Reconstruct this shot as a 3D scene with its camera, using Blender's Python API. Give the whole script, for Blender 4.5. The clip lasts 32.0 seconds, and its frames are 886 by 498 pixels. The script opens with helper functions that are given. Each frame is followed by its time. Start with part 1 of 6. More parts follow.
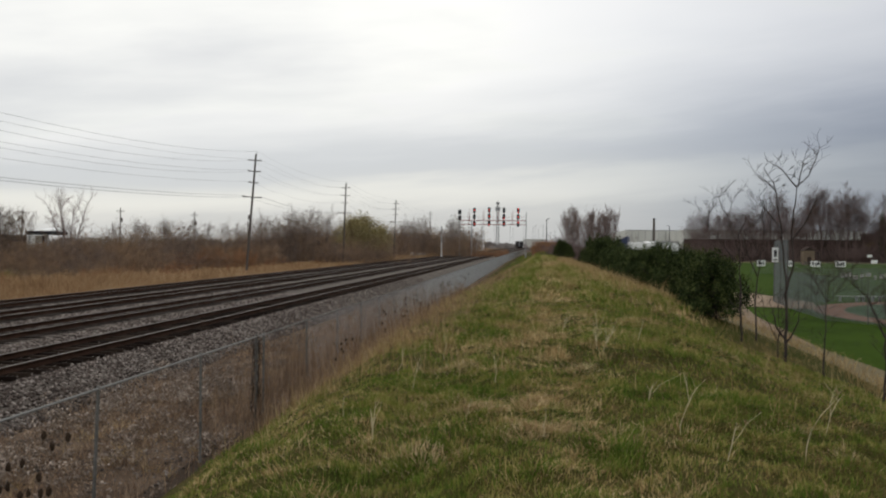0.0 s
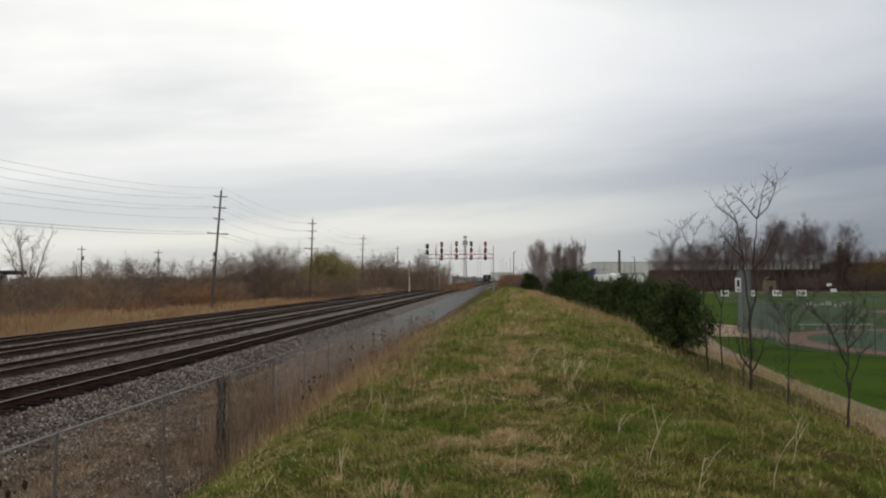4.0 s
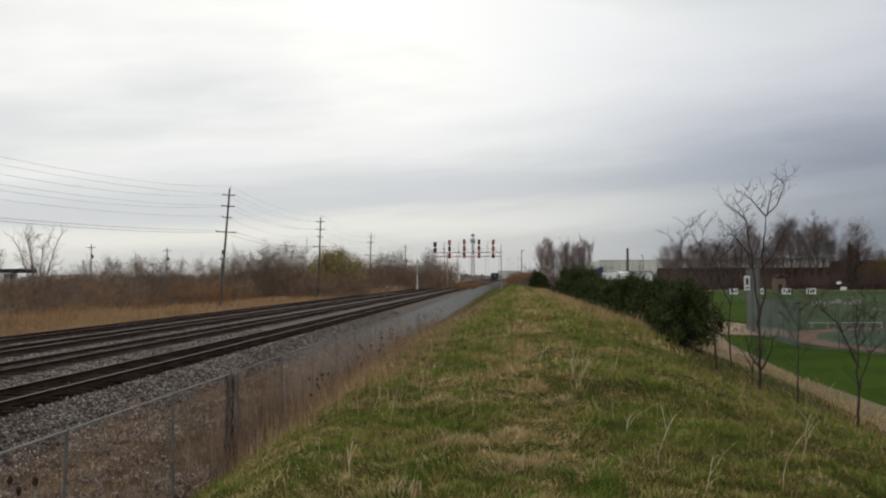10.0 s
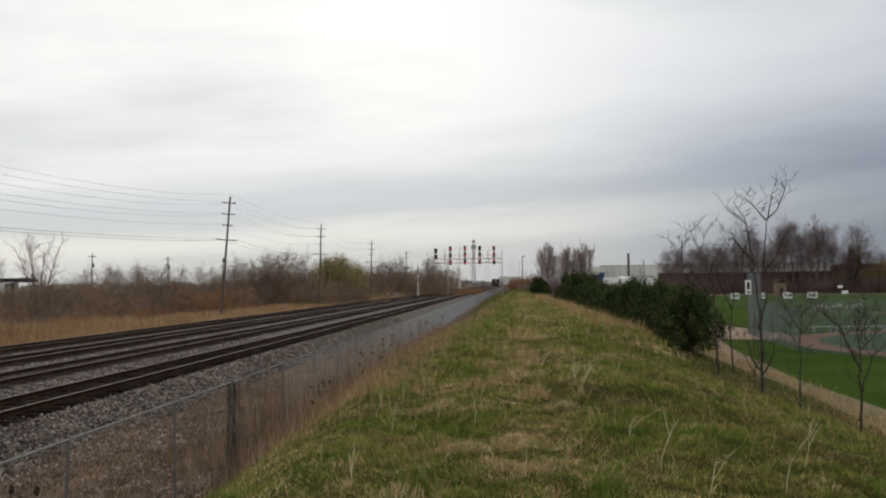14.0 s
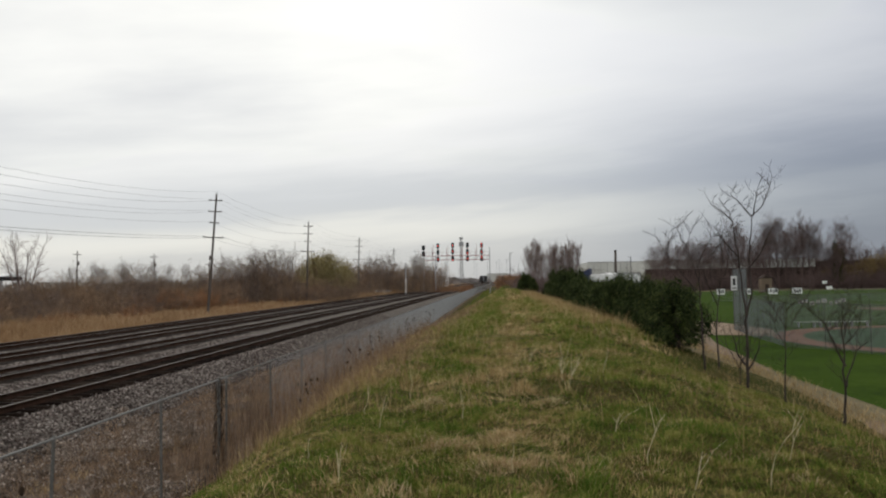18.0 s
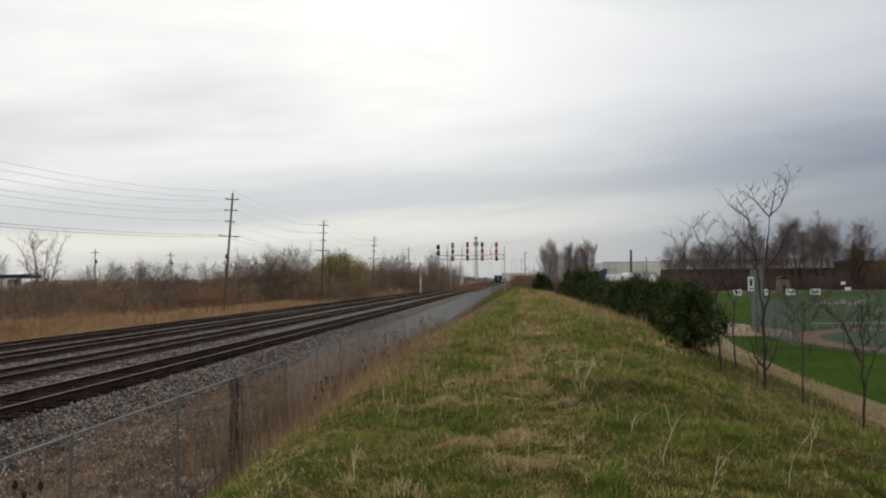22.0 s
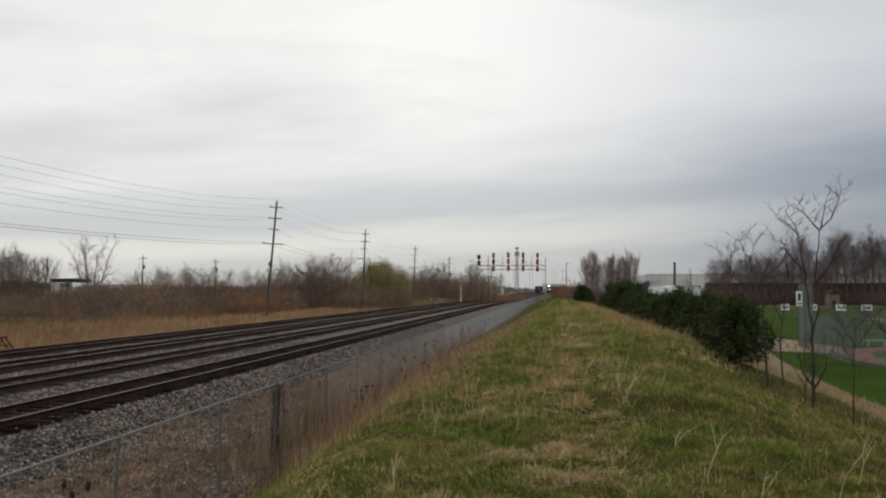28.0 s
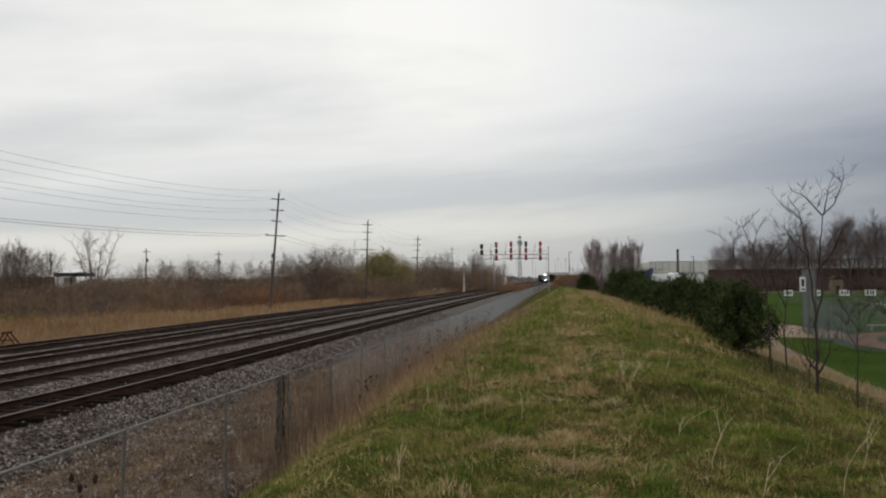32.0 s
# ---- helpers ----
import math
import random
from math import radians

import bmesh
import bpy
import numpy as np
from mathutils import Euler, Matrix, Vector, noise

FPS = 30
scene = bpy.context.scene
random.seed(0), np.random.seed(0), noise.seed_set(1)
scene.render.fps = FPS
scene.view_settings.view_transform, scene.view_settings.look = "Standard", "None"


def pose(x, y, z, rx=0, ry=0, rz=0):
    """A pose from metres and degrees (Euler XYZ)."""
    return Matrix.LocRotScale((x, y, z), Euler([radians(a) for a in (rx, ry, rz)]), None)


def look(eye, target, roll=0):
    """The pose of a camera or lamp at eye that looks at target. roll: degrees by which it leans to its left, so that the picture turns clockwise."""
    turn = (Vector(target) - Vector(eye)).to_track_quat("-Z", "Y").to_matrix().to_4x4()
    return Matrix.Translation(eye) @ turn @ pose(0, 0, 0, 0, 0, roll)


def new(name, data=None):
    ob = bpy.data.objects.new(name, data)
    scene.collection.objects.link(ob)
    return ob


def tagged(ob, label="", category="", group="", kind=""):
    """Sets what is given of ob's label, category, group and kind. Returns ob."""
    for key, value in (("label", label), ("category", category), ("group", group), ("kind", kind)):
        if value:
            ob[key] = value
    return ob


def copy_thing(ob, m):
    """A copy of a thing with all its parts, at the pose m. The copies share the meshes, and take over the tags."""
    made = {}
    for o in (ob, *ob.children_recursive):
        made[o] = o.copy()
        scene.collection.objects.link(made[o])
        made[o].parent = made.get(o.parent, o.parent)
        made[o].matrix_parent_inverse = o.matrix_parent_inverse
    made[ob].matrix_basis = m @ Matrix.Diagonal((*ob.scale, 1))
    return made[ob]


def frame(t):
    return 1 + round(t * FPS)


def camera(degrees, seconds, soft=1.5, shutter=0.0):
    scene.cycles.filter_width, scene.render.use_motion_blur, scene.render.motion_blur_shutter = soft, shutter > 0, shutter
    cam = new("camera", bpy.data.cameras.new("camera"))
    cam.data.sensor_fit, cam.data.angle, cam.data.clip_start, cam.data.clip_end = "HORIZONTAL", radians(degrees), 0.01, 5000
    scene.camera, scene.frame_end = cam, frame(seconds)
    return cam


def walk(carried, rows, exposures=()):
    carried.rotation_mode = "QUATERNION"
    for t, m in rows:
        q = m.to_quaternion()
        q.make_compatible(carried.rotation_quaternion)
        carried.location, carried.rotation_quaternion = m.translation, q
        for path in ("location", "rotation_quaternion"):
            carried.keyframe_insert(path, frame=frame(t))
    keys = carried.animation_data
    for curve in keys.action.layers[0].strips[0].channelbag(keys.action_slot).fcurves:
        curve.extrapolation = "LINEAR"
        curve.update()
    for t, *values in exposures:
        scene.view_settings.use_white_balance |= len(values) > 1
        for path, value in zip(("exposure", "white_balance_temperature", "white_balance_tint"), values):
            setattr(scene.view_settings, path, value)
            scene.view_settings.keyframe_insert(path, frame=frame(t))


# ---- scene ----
FOV = 60.0
EYE_Z = 3.1
cam = camera(FOV, 32.0, soft=2.1)
walk(cam, [
    (0, pose(-0.001, -0.000, 3.096, 89.742, -0.553, 6.500)),
    (0.5, pose(-0.038, -0.002, 3.111, 91.749, 0.057, 3.780)),
    (1, pose(-0.023, -0.002, 3.099, 92.081, -0.854, 3.727)),
    (1.5, pose(-0.016, -0.001, 3.101, 92.165, -0.820, 4.346)),
    (2, pose(-0.011, -0.001, 3.101, 92.175, -0.274, 3.990)),
    (2.5, pose(-0.007, -0.001, 3.102, 91.722, 0.231, 4.337)),
    (3, pose(-0.003, -0.000, 3.105, 91.580, 0.008, 4.253)),
    (3.5, pose(0.000, 0.000, 3.107, 92.308, 0.220, 4.062)),
    (5.5, pose(0.001, 0.000, 3.099, 92.085, 0.301, 4.402)),
    (6, pose(0.004, 0.000, 3.099, 91.864, 0.608, 4.529)),
    (6.5, pose(0.006, 0.000, 3.098, 91.913, 0.657, 4.410)),
    (7, pose(0.006, 0.001, 3.098, 92.128, 0.576, 4.669)),
    (7.5, pose(0.003, 0.000, 3.100, 92.026, 0.368, 4.595)),
    (8, pose(0.000, 0.000, 3.100, 92.242, 0.099, 5.092)),
    (8.5, pose(0.000, 0.000, 3.101, 91.900, -0.009, 5.048)),
    (9, pose(0.002, 0.000, 3.102, 91.687, 0.000, 4.883)),
    (9.5, pose(0.002, 0.000, 3.103, 91.807, 0.302, 4.788)),
    (10, pose(0.001, 0.000, 3.103, 92.169, 0.227, 4.682)),
    (10.5, pose(-0.002, -0.000, 3.102, 92.576, 0.153, 4.555)),
    (11, pose(-0.002, -0.000, 3.102, 92.587, 0.162, 4.525)),
    (11.5, pose(-0.002, -0.000, 3.101, 92.574, 0.418, 4.584)),
    (12, pose(-0.003, -0.000, 3.100, 92.364, 0.379, 4.726)),
    (12.5, pose(-0.004, -0.000, 3.099, 92.355, 0.328, 4.609)),
    (13, pose(-0.004, -0.000, 3.099, 92.304, 0.353, 4.632)),
    (13.5, pose(-0.002, -0.000, 3.101, 92.544, 0.448, 4.661)),
    (14, pose(-0.000, -0.000, 3.101, 92.652, 0.625, 4.751)),
    (14.5, pose(-0.001, -0.000, 3.101, 92.450, 0.597, 4.488)),
    (16.5, pose(0.003, 0.000, 3.099, 92.517, 0.502, 4.125)),
    (17, pose(0.005, 0.000, 3.099, 92.429, 0.770, 4.034)),
    (17.5, pose(0.006, 0.000, 3.099, 92.436, 0.789, 3.640)),
    (18, pose(0.007, 0.000, 3.099, 92.415, 0.818, 3.842)),
    (18.5, pose(0.006, 0.000, 3.100, 92.437, 0.815, 3.940)),
    (19, pose(0.005, 0.000, 3.099, 92.478, 0.854, 4.112)),
    (19.5, pose(0.005, 0.000, 3.098, 92.659, 1.020, 4.184)),
    (20, pose(0.005, 0.000, 3.099, 92.401, 0.970, 4.419)),
    (20.5, pose(0.006, 0.000, 3.099, 92.451, 0.933, 4.588)),
    (21, pose(0.004, 0.000, 3.100, 92.625, 0.719, 4.579)),
    (21.5, pose(0.000, 0.000, 3.098, 92.433, 0.499, 4.577)),
    (22, pose(-0.000, -0.000, 3.096, 92.385, 0.589, 4.934)),
    (22.5, pose(-0.001, -0.000, 3.096, 91.878, 0.657, 4.863)),
    (23, pose(-0.000, -0.000, 3.096, 91.622, 0.570, 5.003)),
    (23.5, pose(-0.001, -0.000, 3.098, 91.943, 0.415, 5.227)),
    (24, pose(-0.001, -0.000, 3.098, 92.234, 0.642, 5.104)),
    (24.5, pose(-0.000, -0.000, 3.098, 92.458, 0.633, 5.420)),
    (26.5, pose(-0.002, -0.000, 3.102, 92.404, 0.459, 5.454)),
    (27, pose(-0.004, -0.000, 3.103, 92.942, 0.225, 6.400)),
    (27.5, pose(-0.009, -0.001, 3.102, 93.398, -0.363, 7.499)),
    (28, pose(-0.014, -0.002, 3.102, 93.116, -0.255, 7.936)),
    (28.5, pose(-0.015, -0.002, 3.100, 92.669, -0.452, 7.524)),
    (29, pose(-0.012, -0.002, 3.100, 92.170, -0.540, 7.990)),
    (29.5, pose(-0.008, -0.001, 3.100, 92.068, -0.506, 8.197)),
    (30, pose(-0.006, -0.001, 3.100, 91.435, -0.166, 8.436)),
    (30.5, pose(-0.006, -0.001, 3.101, 91.538, 0.082, 8.351)),
    (31, pose(-0.010, -0.001, 3.101, 92.003, 0.103, 8.482)),
    (31.5, pose(-0.010, -0.002, 3.102, 92.263, 0.139, 8.463)),
    (32, pose(-0.012, -0.002, 3.102, 92.361, 0.413, 8.170)),
], exposures=((0, 0.08), (1.5, 0.13), (4, 0.10), (14, 0.07), (20, 0.08), (24, 0.06), (26.5, -0.03), (28, -0.03), (30, -0.06), (32, -0.06)))

# ---- world and sun ----
world = bpy.data.worlds.new("overcast_sky")
scene.world = world
world.use_nodes = True
wn, wl = world.node_tree.nodes, world.node_tree.links
wn.clear()


def wmath(op, a, b=None, clamp=False):
    n = wn.new("ShaderNodeMath")
    n.operation = op
    n.use_clamp = clamp
    for i, v in enumerate((a, b)):
        if v is None:
            continue
        if isinstance(v, (int, float)):
            n.inputs[i].default_value = v
        else:
            wl.new(v, n.inputs[i])
    return n.outputs[0]


def wramp(fac, stops):
    n = wn.new("ShaderNodeValToRGB")
    r = n.color_ramp
    r.interpolation = "B_SPLINE"
    while len(r.elements) < len(stops):
        r.elements.new(0.5)
    for e, (p, c) in zip(r.elements, stops):
        e.position, e.color = p, (*c, 1)
    wl.new(fac, n.inputs[0])
    return n.outputs[0]


def wmix(kind, fac, a, b):
    n = wn.new("ShaderNodeMix")
    n.data_type, n.blend_type = "RGBA", kind
    for i, v in ((0, fac), (6, a), (7, b)):
        if isinstance(v, (int, float)):
            n.inputs[i].default_value = v
        elif isinstance(v, tuple):
            n.inputs[i].default_value = (*v, 1)
        else:
            wl.new(v, n.inputs[i])
    return n.outputs[2]


coords = wn.new("ShaderNodeTexCoord").outputs["Generated"]
sep = wn.new("ShaderNodeSeparateXYZ")
wl.new(coords, sep.inputs[0])
sx, sy, sz = sep.outputs
flat = wmath("ADD", wmath("ABSOLUTE", sz), 0.16)
comb = wn.new("ShaderNodeCombineXYZ")
wl.new(wmath("DIVIDE", sx, flat), comb.inputs[0])
wl.new(wmath("DIVIDE", sy, flat), comb.inputs[1])


def cloud(scale, detail, rough, shift):
    m = wn.new("ShaderNodeMapping")
    m.inputs["Location"].default_value = shift
    m.inputs["Rotation"].default_value = (0, 0, radians(-14))
    m.inputs["Scale"].default_value = (0.55, 1.0, 1.0)
    wl.new(comb.outputs[0], m.inputs[0])
    n = wn.new("ShaderNodeTexNoise")
    n.inputs["Scale"].default_value, n.inputs["Detail"].default_value, n.inputs["Roughness"].default_value = scale, detail, rough
    wl.new(m.outputs[0], n.inputs[0])
    return n.outputs[0]


big, small = cloud(0.42, 3, 0.45, (3.1, 1.7, 0)), cloud(1.3, 5, 0.5, (7.3, 2.2, 0))
tone = wmath("ADD", wmath("MULTIPLY", big, 0.62), wmath("MULTIPLY", small, 0.38))
layer = wramp(tone, ((0.28, (0.46, 0.48, 0.54)), (0.41, (0.78, 0.795, 0.815)), (0.50, (1.02, 1.025, 1.0)), (0.62, (1.20, 1.20, 1.16))))
# the thicker bank of cloud to the right of the tracks, the thin bright part above them
bank = wn.new("ShaderNodeVectorMath")
bank.operation = "DOT_PRODUCT"
bank.inputs[1].default_value = Vector((0.52, 0.83, 0.17)).normalized()
wl.new(coords, bank.inputs[0])
dark = wramp(wmath("ADD", bank.outputs["Value"], wmath("MULTIPLY", wmath("SUBTRACT", small, 0.5), 0.12)),
             ((0.80, (1, 1, 1)), (0.91, (0.84, 0.855, 0.885)), (0.975, (0.67, 0.695, 0.75)), (1.0, (0.58, 0.61, 0.68))))
glow = wn.new("ShaderNodeVectorMath")
glow.operation = "DOT_PRODUCT"
glow.inputs[1].default_value = Vector((-0.28, 0.86, 0.36)).normalized()
wl.new(coords, glow.inputs[0])
bright = wramp(glow.outputs["Value"], ((0.0, (0.80, 0.81, 0.83)), (0.7, (0.90, 0.90, 0.91)), (0.93, (1.02, 1.02, 1.02)), (1.0, (1.07, 1.07, 1.06))))
clouds = wmix("MULTIPLY", 1.0, wmix("MULTIPLY", 1.0, layer, dark), bright)
# a pale clear strip low over the horizon, under the edge of a grey-blue layer
thread = wn.new("ShaderNodeCombineXYZ")
wl.new(wmath("MULTIPLY", sx, 3.2), thread.inputs[0])
wl.new(wmath("ADD", wmath("MULTIPLY", sz, 24.0), wmath("MULTIPLY", sx, -2.2)), thread.inputs[1])
wisps = wn.new("ShaderNodeTexNoise")
wisps.inputs["Scale"].default_value, wisps.inputs["Detail"].default_value, wisps.inputs["Roughness"].default_value = 0.9, 5, 0.55
wl.new(thread.outputs[0], wisps.inputs[0])
wisp = wmath("SUBTRACT", wisps.outputs[0], 0.5)
level = wmath("ADD", wmath("SUBTRACT", sz, wmath("MULTIPLY", sx, 0.06)), wmath("MULTIPLY", wisp, 0.075))
haze = wramp(level, ((0.0, (0.465, 0.485, 0.505)), (0.048, (0.50, 0.515, 0.53)), (0.066, (0.70, 0.705, 0.685)), (0.084, (0.72, 0.725, 0.70)), (0.104, (0.455, 0.485, 0.53)), (0.145, (0.49, 0.52, 0.565)), (0.25, (0.79, 0.80, 0.80))))
low = wramp(level, ((0.0, (1, 1, 1)), (0.12, (0.92, 0.92, 0.92)), (0.18, (0.45, 0.45, 0.45)), (0.27, (0, 0, 0))))
side = wramp(wmath("ADD", wmath("MULTIPLY", sx, 0.9), wmath("ADD", 0.5, wmath("MULTIPLY", wmath("SUBTRACT", big, 0.5), 0.8))), ((0.15, (0.93, 0.93, 0.93)), (0.55, (0.93, 0.93, 0.93))))
strip = wmix("MIX", wmath("MULTIPLY", low, side), clouds, wmix("MULTIPLY", 1.0, wmix("MULTIPLY", 0.9, haze, dark), wramp(sx, ((0.06, (1, 1, 1)), (0.22, (0.84, 0.865, 0.91)), (0.42, (0.52, 0.565, 0.65))))))
sky = wn.new("ShaderNodeTexSky")
sky.sky_type, sky.sun_disc = "NISHITA", False
sky.sun_elevation, sky.sun_rotation = radians(48), radians(-12)
blue = wmix("MULTIPLY", 1.0, sky.outputs[0], (0.1, 0.1, 0.1))
whole = wmix("MULTIPLY", 1.0, wmix("MIX", 0.05, strip, blue), (1.04, 1.025, 0.99))
back = wn.new("ShaderNodeBackground")
back.inputs[1].default_value = 1.0
wl.new(whole, back.inputs[0])
wl.new(back.outputs[0], wn.new("ShaderNodeOutputWorld").inputs[0])

sun_data = bpy.data.lights.new("sun", "SUN")
sun_data.energy, sun_data.angle, sun_data.color = 0.5, radians(25), (1.0, 0.97, 0.92)
sun = new("sun", sun_data)
sun.matrix_world = look((0, 0, 60), (0 + 60 * 0.12, -60 * 0.88, 60 - 60 * 1.0))


# ---- materials ----
def material(name, stops, scale=1.0, fine=12.0, rough=0.9, bump=0.0, bump_scale=30.0, random="", spread=0.35, metal=0.0, stretch=(1, 1, 1), spec=0.04, glow=0.0, mixed=0.55):
    """stops: colours from dark to light; noise at two scales and, if asked, a value for each piece choose among them."""
    m = bpy.data.materials.new(name)
    m.use_nodes = True
    nt = m.node_tree
    b = nt.nodes["Principled BSDF"]
    tc = nt.nodes.new("ShaderNodeTexCoord")
    mp = nt.nodes.new("ShaderNodeMapping")
    mp.inputs["Scale"].default_value = stretch
    nt.links.new(tc.outputs["Object"], mp.inputs[0])

    def noise_out(s, d):
        n = nt.nodes.new("ShaderNodeTexNoise")
        n.inputs["Scale"].default_value, n.inputs["Detail"].default_value = s, d
        nt.links.new(mp.outputs[0], n.inputs[0])
        return n.outputs[0]

    def calc(op, a, v):
        n = nt.nodes.new("ShaderNodeMath")
        n.operation = op
        nt.links.new(a, n.inputs[0])
        if isinstance(v, (int, float)):
            n.inputs[1].default_value = v
        else:
            nt.links.new(v, n.inputs[1])
        return n.outputs[0]

    fac = calc("ADD", calc("MULTIPLY", noise_out(scale, 4), mixed), calc("MULTIPLY", noise_out(fine, 6), 1 - mixed))
    if random:
        if random == "island":
            r = nt.nodes.new("ShaderNodeNewGeometry").outputs["Random Per Island"]
        else:
            r = nt.nodes.new("ShaderNodeObjectInfo").outputs["Random"]
        fac = calc("ADD", fac, calc("MULTIPLY", calc("SUBTRACT", r, 0.5), spread))
    ramp = nt.nodes.new("ShaderNodeValToRGB")
    e = ramp.color_ramp.elements
    while len(e) < len(stops):
        e.new(0.5)
    for i, (el, c) in enumerate(zip(e, stops)):
        el.position = 0.3 + 0.4 * i / max(1, len(stops) - 1)
        el.color = (*c, 1)
    nt.links.new(fac, ramp.inputs[0])
    nt.links.new(ramp.outputs[0], b.inputs["Base Color"])
    b.inputs["Roughness"].default_value, b.inputs["Metallic"].default_value = rough, metal
    b.inputs["Specular IOR Level"].default_value = spec
    if glow:
        nt.links.new(ramp.outputs[0], b.inputs["Emission Color"])
        b.inputs["Emission Strength"].default_value = glow
    if bump:
        bp = nt.nodes.new("ShaderNodeBump")
        bp.inputs["Strength"].default_value, bp.inputs["Distance"].default_value = bump, 0.05
        nt.links.new(noise_out(bump_scale, 5), bp.inputs["Height"])
        nt.links.new(bp.outputs[0], b.inputs["Normal"])
    return m


M_postzinc = material("weathered_post_zinc", ((0.11, 0.105, 0.098), (0.165, 0.16, 0.15), (0.22, 0.21, 0.20)), 2, 20, 0.8, metal=0.1)
# soil colours kept dark for depth, as shade between the blades
TURF = ((0.022, 0.028, 0.005), (0.042, 0.047, 0.009), (0.066, 0.057, 0.018), (0.10, 0.074, 0.030))
M_turf = material("turf", TURF, 0.8, 9, 0.95, 0.8, 40)
M_blade = material("grass_blade", ((0.053, 0.112, 0.015), (0.132, 0.196, 0.030), (0.225, 0.230, 0.056), (0.44, 0.35, 0.14)), 1.6, 5, 0.7, random="island", spread=0.30)
M_straw = material("dry_straw", ((0.25, 0.162, 0.074), (0.41, 0.288, 0.136), (0.58, 0.455, 0.245)), 0.9, 6, 0.8, random="island", spread=0.35)
M_palestraw = material("bleached_straw", ((0.33, 0.225, 0.115), (0.48, 0.355, 0.195), (0.62, 0.50, 0.31)), 0.9, 6, 0.8, random="island", spread=0.35)
M_stalk = material("bleached_stalk", ((0.48, 0.41, 0.25), (0.68, 0.59, 0.39)), 3, 20, 0.7)
M_weed = material("dead_weed", ((0.135, 0.083, 0.053), (0.25, 0.166, 0.108), (0.42, 0.30, 0.20)), 0.8, 6, 0.9, random="island", spread=0.5)
M_greyweed = material("grey_dead_weed", ((0.085, 0.066, 0.054), (0.15, 0.118, 0.098), (0.25, 0.20, 0.168)), 0.8, 6, 0.9, random="island", spread=0.5)
M_seed = material("seed_head", ((0.030, 0.020, 0.014), (0.060, 0.042, 0.030)), 20, 60, 0.95)
M_ballast = material("ballast", ((0.056, 0.048, 0.042), (0.112, 0.096, 0.084), (0.205, 0.182, 0.163)), 0.5, 18, 0.92, 1.0, 16, mixed=0.3)
M_darkballast = material("dark_ballast", ((0.015, 0.011, 0.009), (0.030, 0.023, 0.019), (0.056, 0.045, 0.038)), 0.6, 14, 0.95, 1.0, 18)
M_litter = material("dark_leaf_litter", ((0.030, 0.022, 0.016), (0.055, 0.040, 0.030), (0.095, 0.072, 0.055)), 1.0, 14, 0.95, 0.8, 25)
M_stone = material("ballast_stone", ((0.050, 0.040, 0.036), (0.105, 0.083, 0.072), (0.150, 0.122, 0.110), (0.30, 0.265, 0.240)), 0.6, 9, 0.9, random="island", spread=0.6)
M_dirt = material("bare_dirt", ((0.052, 0.036, 0.026), (0.115, 0.080, 0.056), (0.20, 0.150, 0.112)), 0.8, 9, 0.95, 0.8, 25)
M_tie = material("creosoted_timber", ((0.010, 0.0065, 0.005), (0.018, 0.0125, 0.0095), (0.034, 0.024, 0.018)), 2, 20, 0.9, 0.5, 30, random="object", spread=0.4)
M_rust = material("rusty_steel", ((0.018, 0.010, 0.007), (0.035, 0.019, 0.013), (0.062, 0.035, 0.024)), 1.5, 25, 0.85, 0.3, 60, metal=0.0)
M_railtop = material("worn_rail_head", ((0.10, 0.085, 0.075), (0.17, 0.15, 0.135)), 0.5, 20, 0.55, metal=0.5, spec=0.4)
M_galv = material("galvanised_steel", ((0.26, 0.27, 0.28), (0.36, 0.37, 0.38), (0.44, 0.45, 0.46)), 2, 30, 0.55, metal=0.35)
M_pole = material("weathered_pole_timber", ((0.075, 0.065, 0.058), (0.12, 0.105, 0.095), (0.17, 0.15, 0.135)), 1, 14, 0.95, 0.6, 20, stretch=(4, 4, 0.5))
M_tawny = material("tawny_dead_grass", ((0.19, 0.115, 0.060), (0.36, 0.235, 0.130), (0.54, 0.40, 0.25)), 0.22, 1.6, 0.9, random="island", spread=0.25)
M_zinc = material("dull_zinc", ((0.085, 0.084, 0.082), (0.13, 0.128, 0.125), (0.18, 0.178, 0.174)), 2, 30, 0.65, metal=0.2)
# Two paler zincs: the sheen of mesh at a grazing angle, put into colour
M_midsheen = material("zinc_wire_mid_sheen", ((0.35, 0.36, 0.365), (0.44, 0.452, 0.457)), 2, 30, 0.6, spec=0.2)
M_farsheen = material("zinc_wire_far_sheen", ((0.38, 0.392, 0.397), (0.47, 0.483, 0.488)), 2, 30, 0.6, spec=0.3)
M_railzinc = material("weathered_zinc_rail", ((0.17, 0.168, 0.16), (0.24, 0.238, 0.23)), 2, 30, 0.6)
M_wire = material("old_cable", ((0.10, 0.10, 0.105), (0.15, 0.15, 0.155)), 1, 5, 0.6)
M_field = material("far_ground", ((0.10, 0.085, 0.05), (0.15, 0.125, 0.075), (0.20, 0.165, 0.10)), 0.05, 0.9, 0.95)


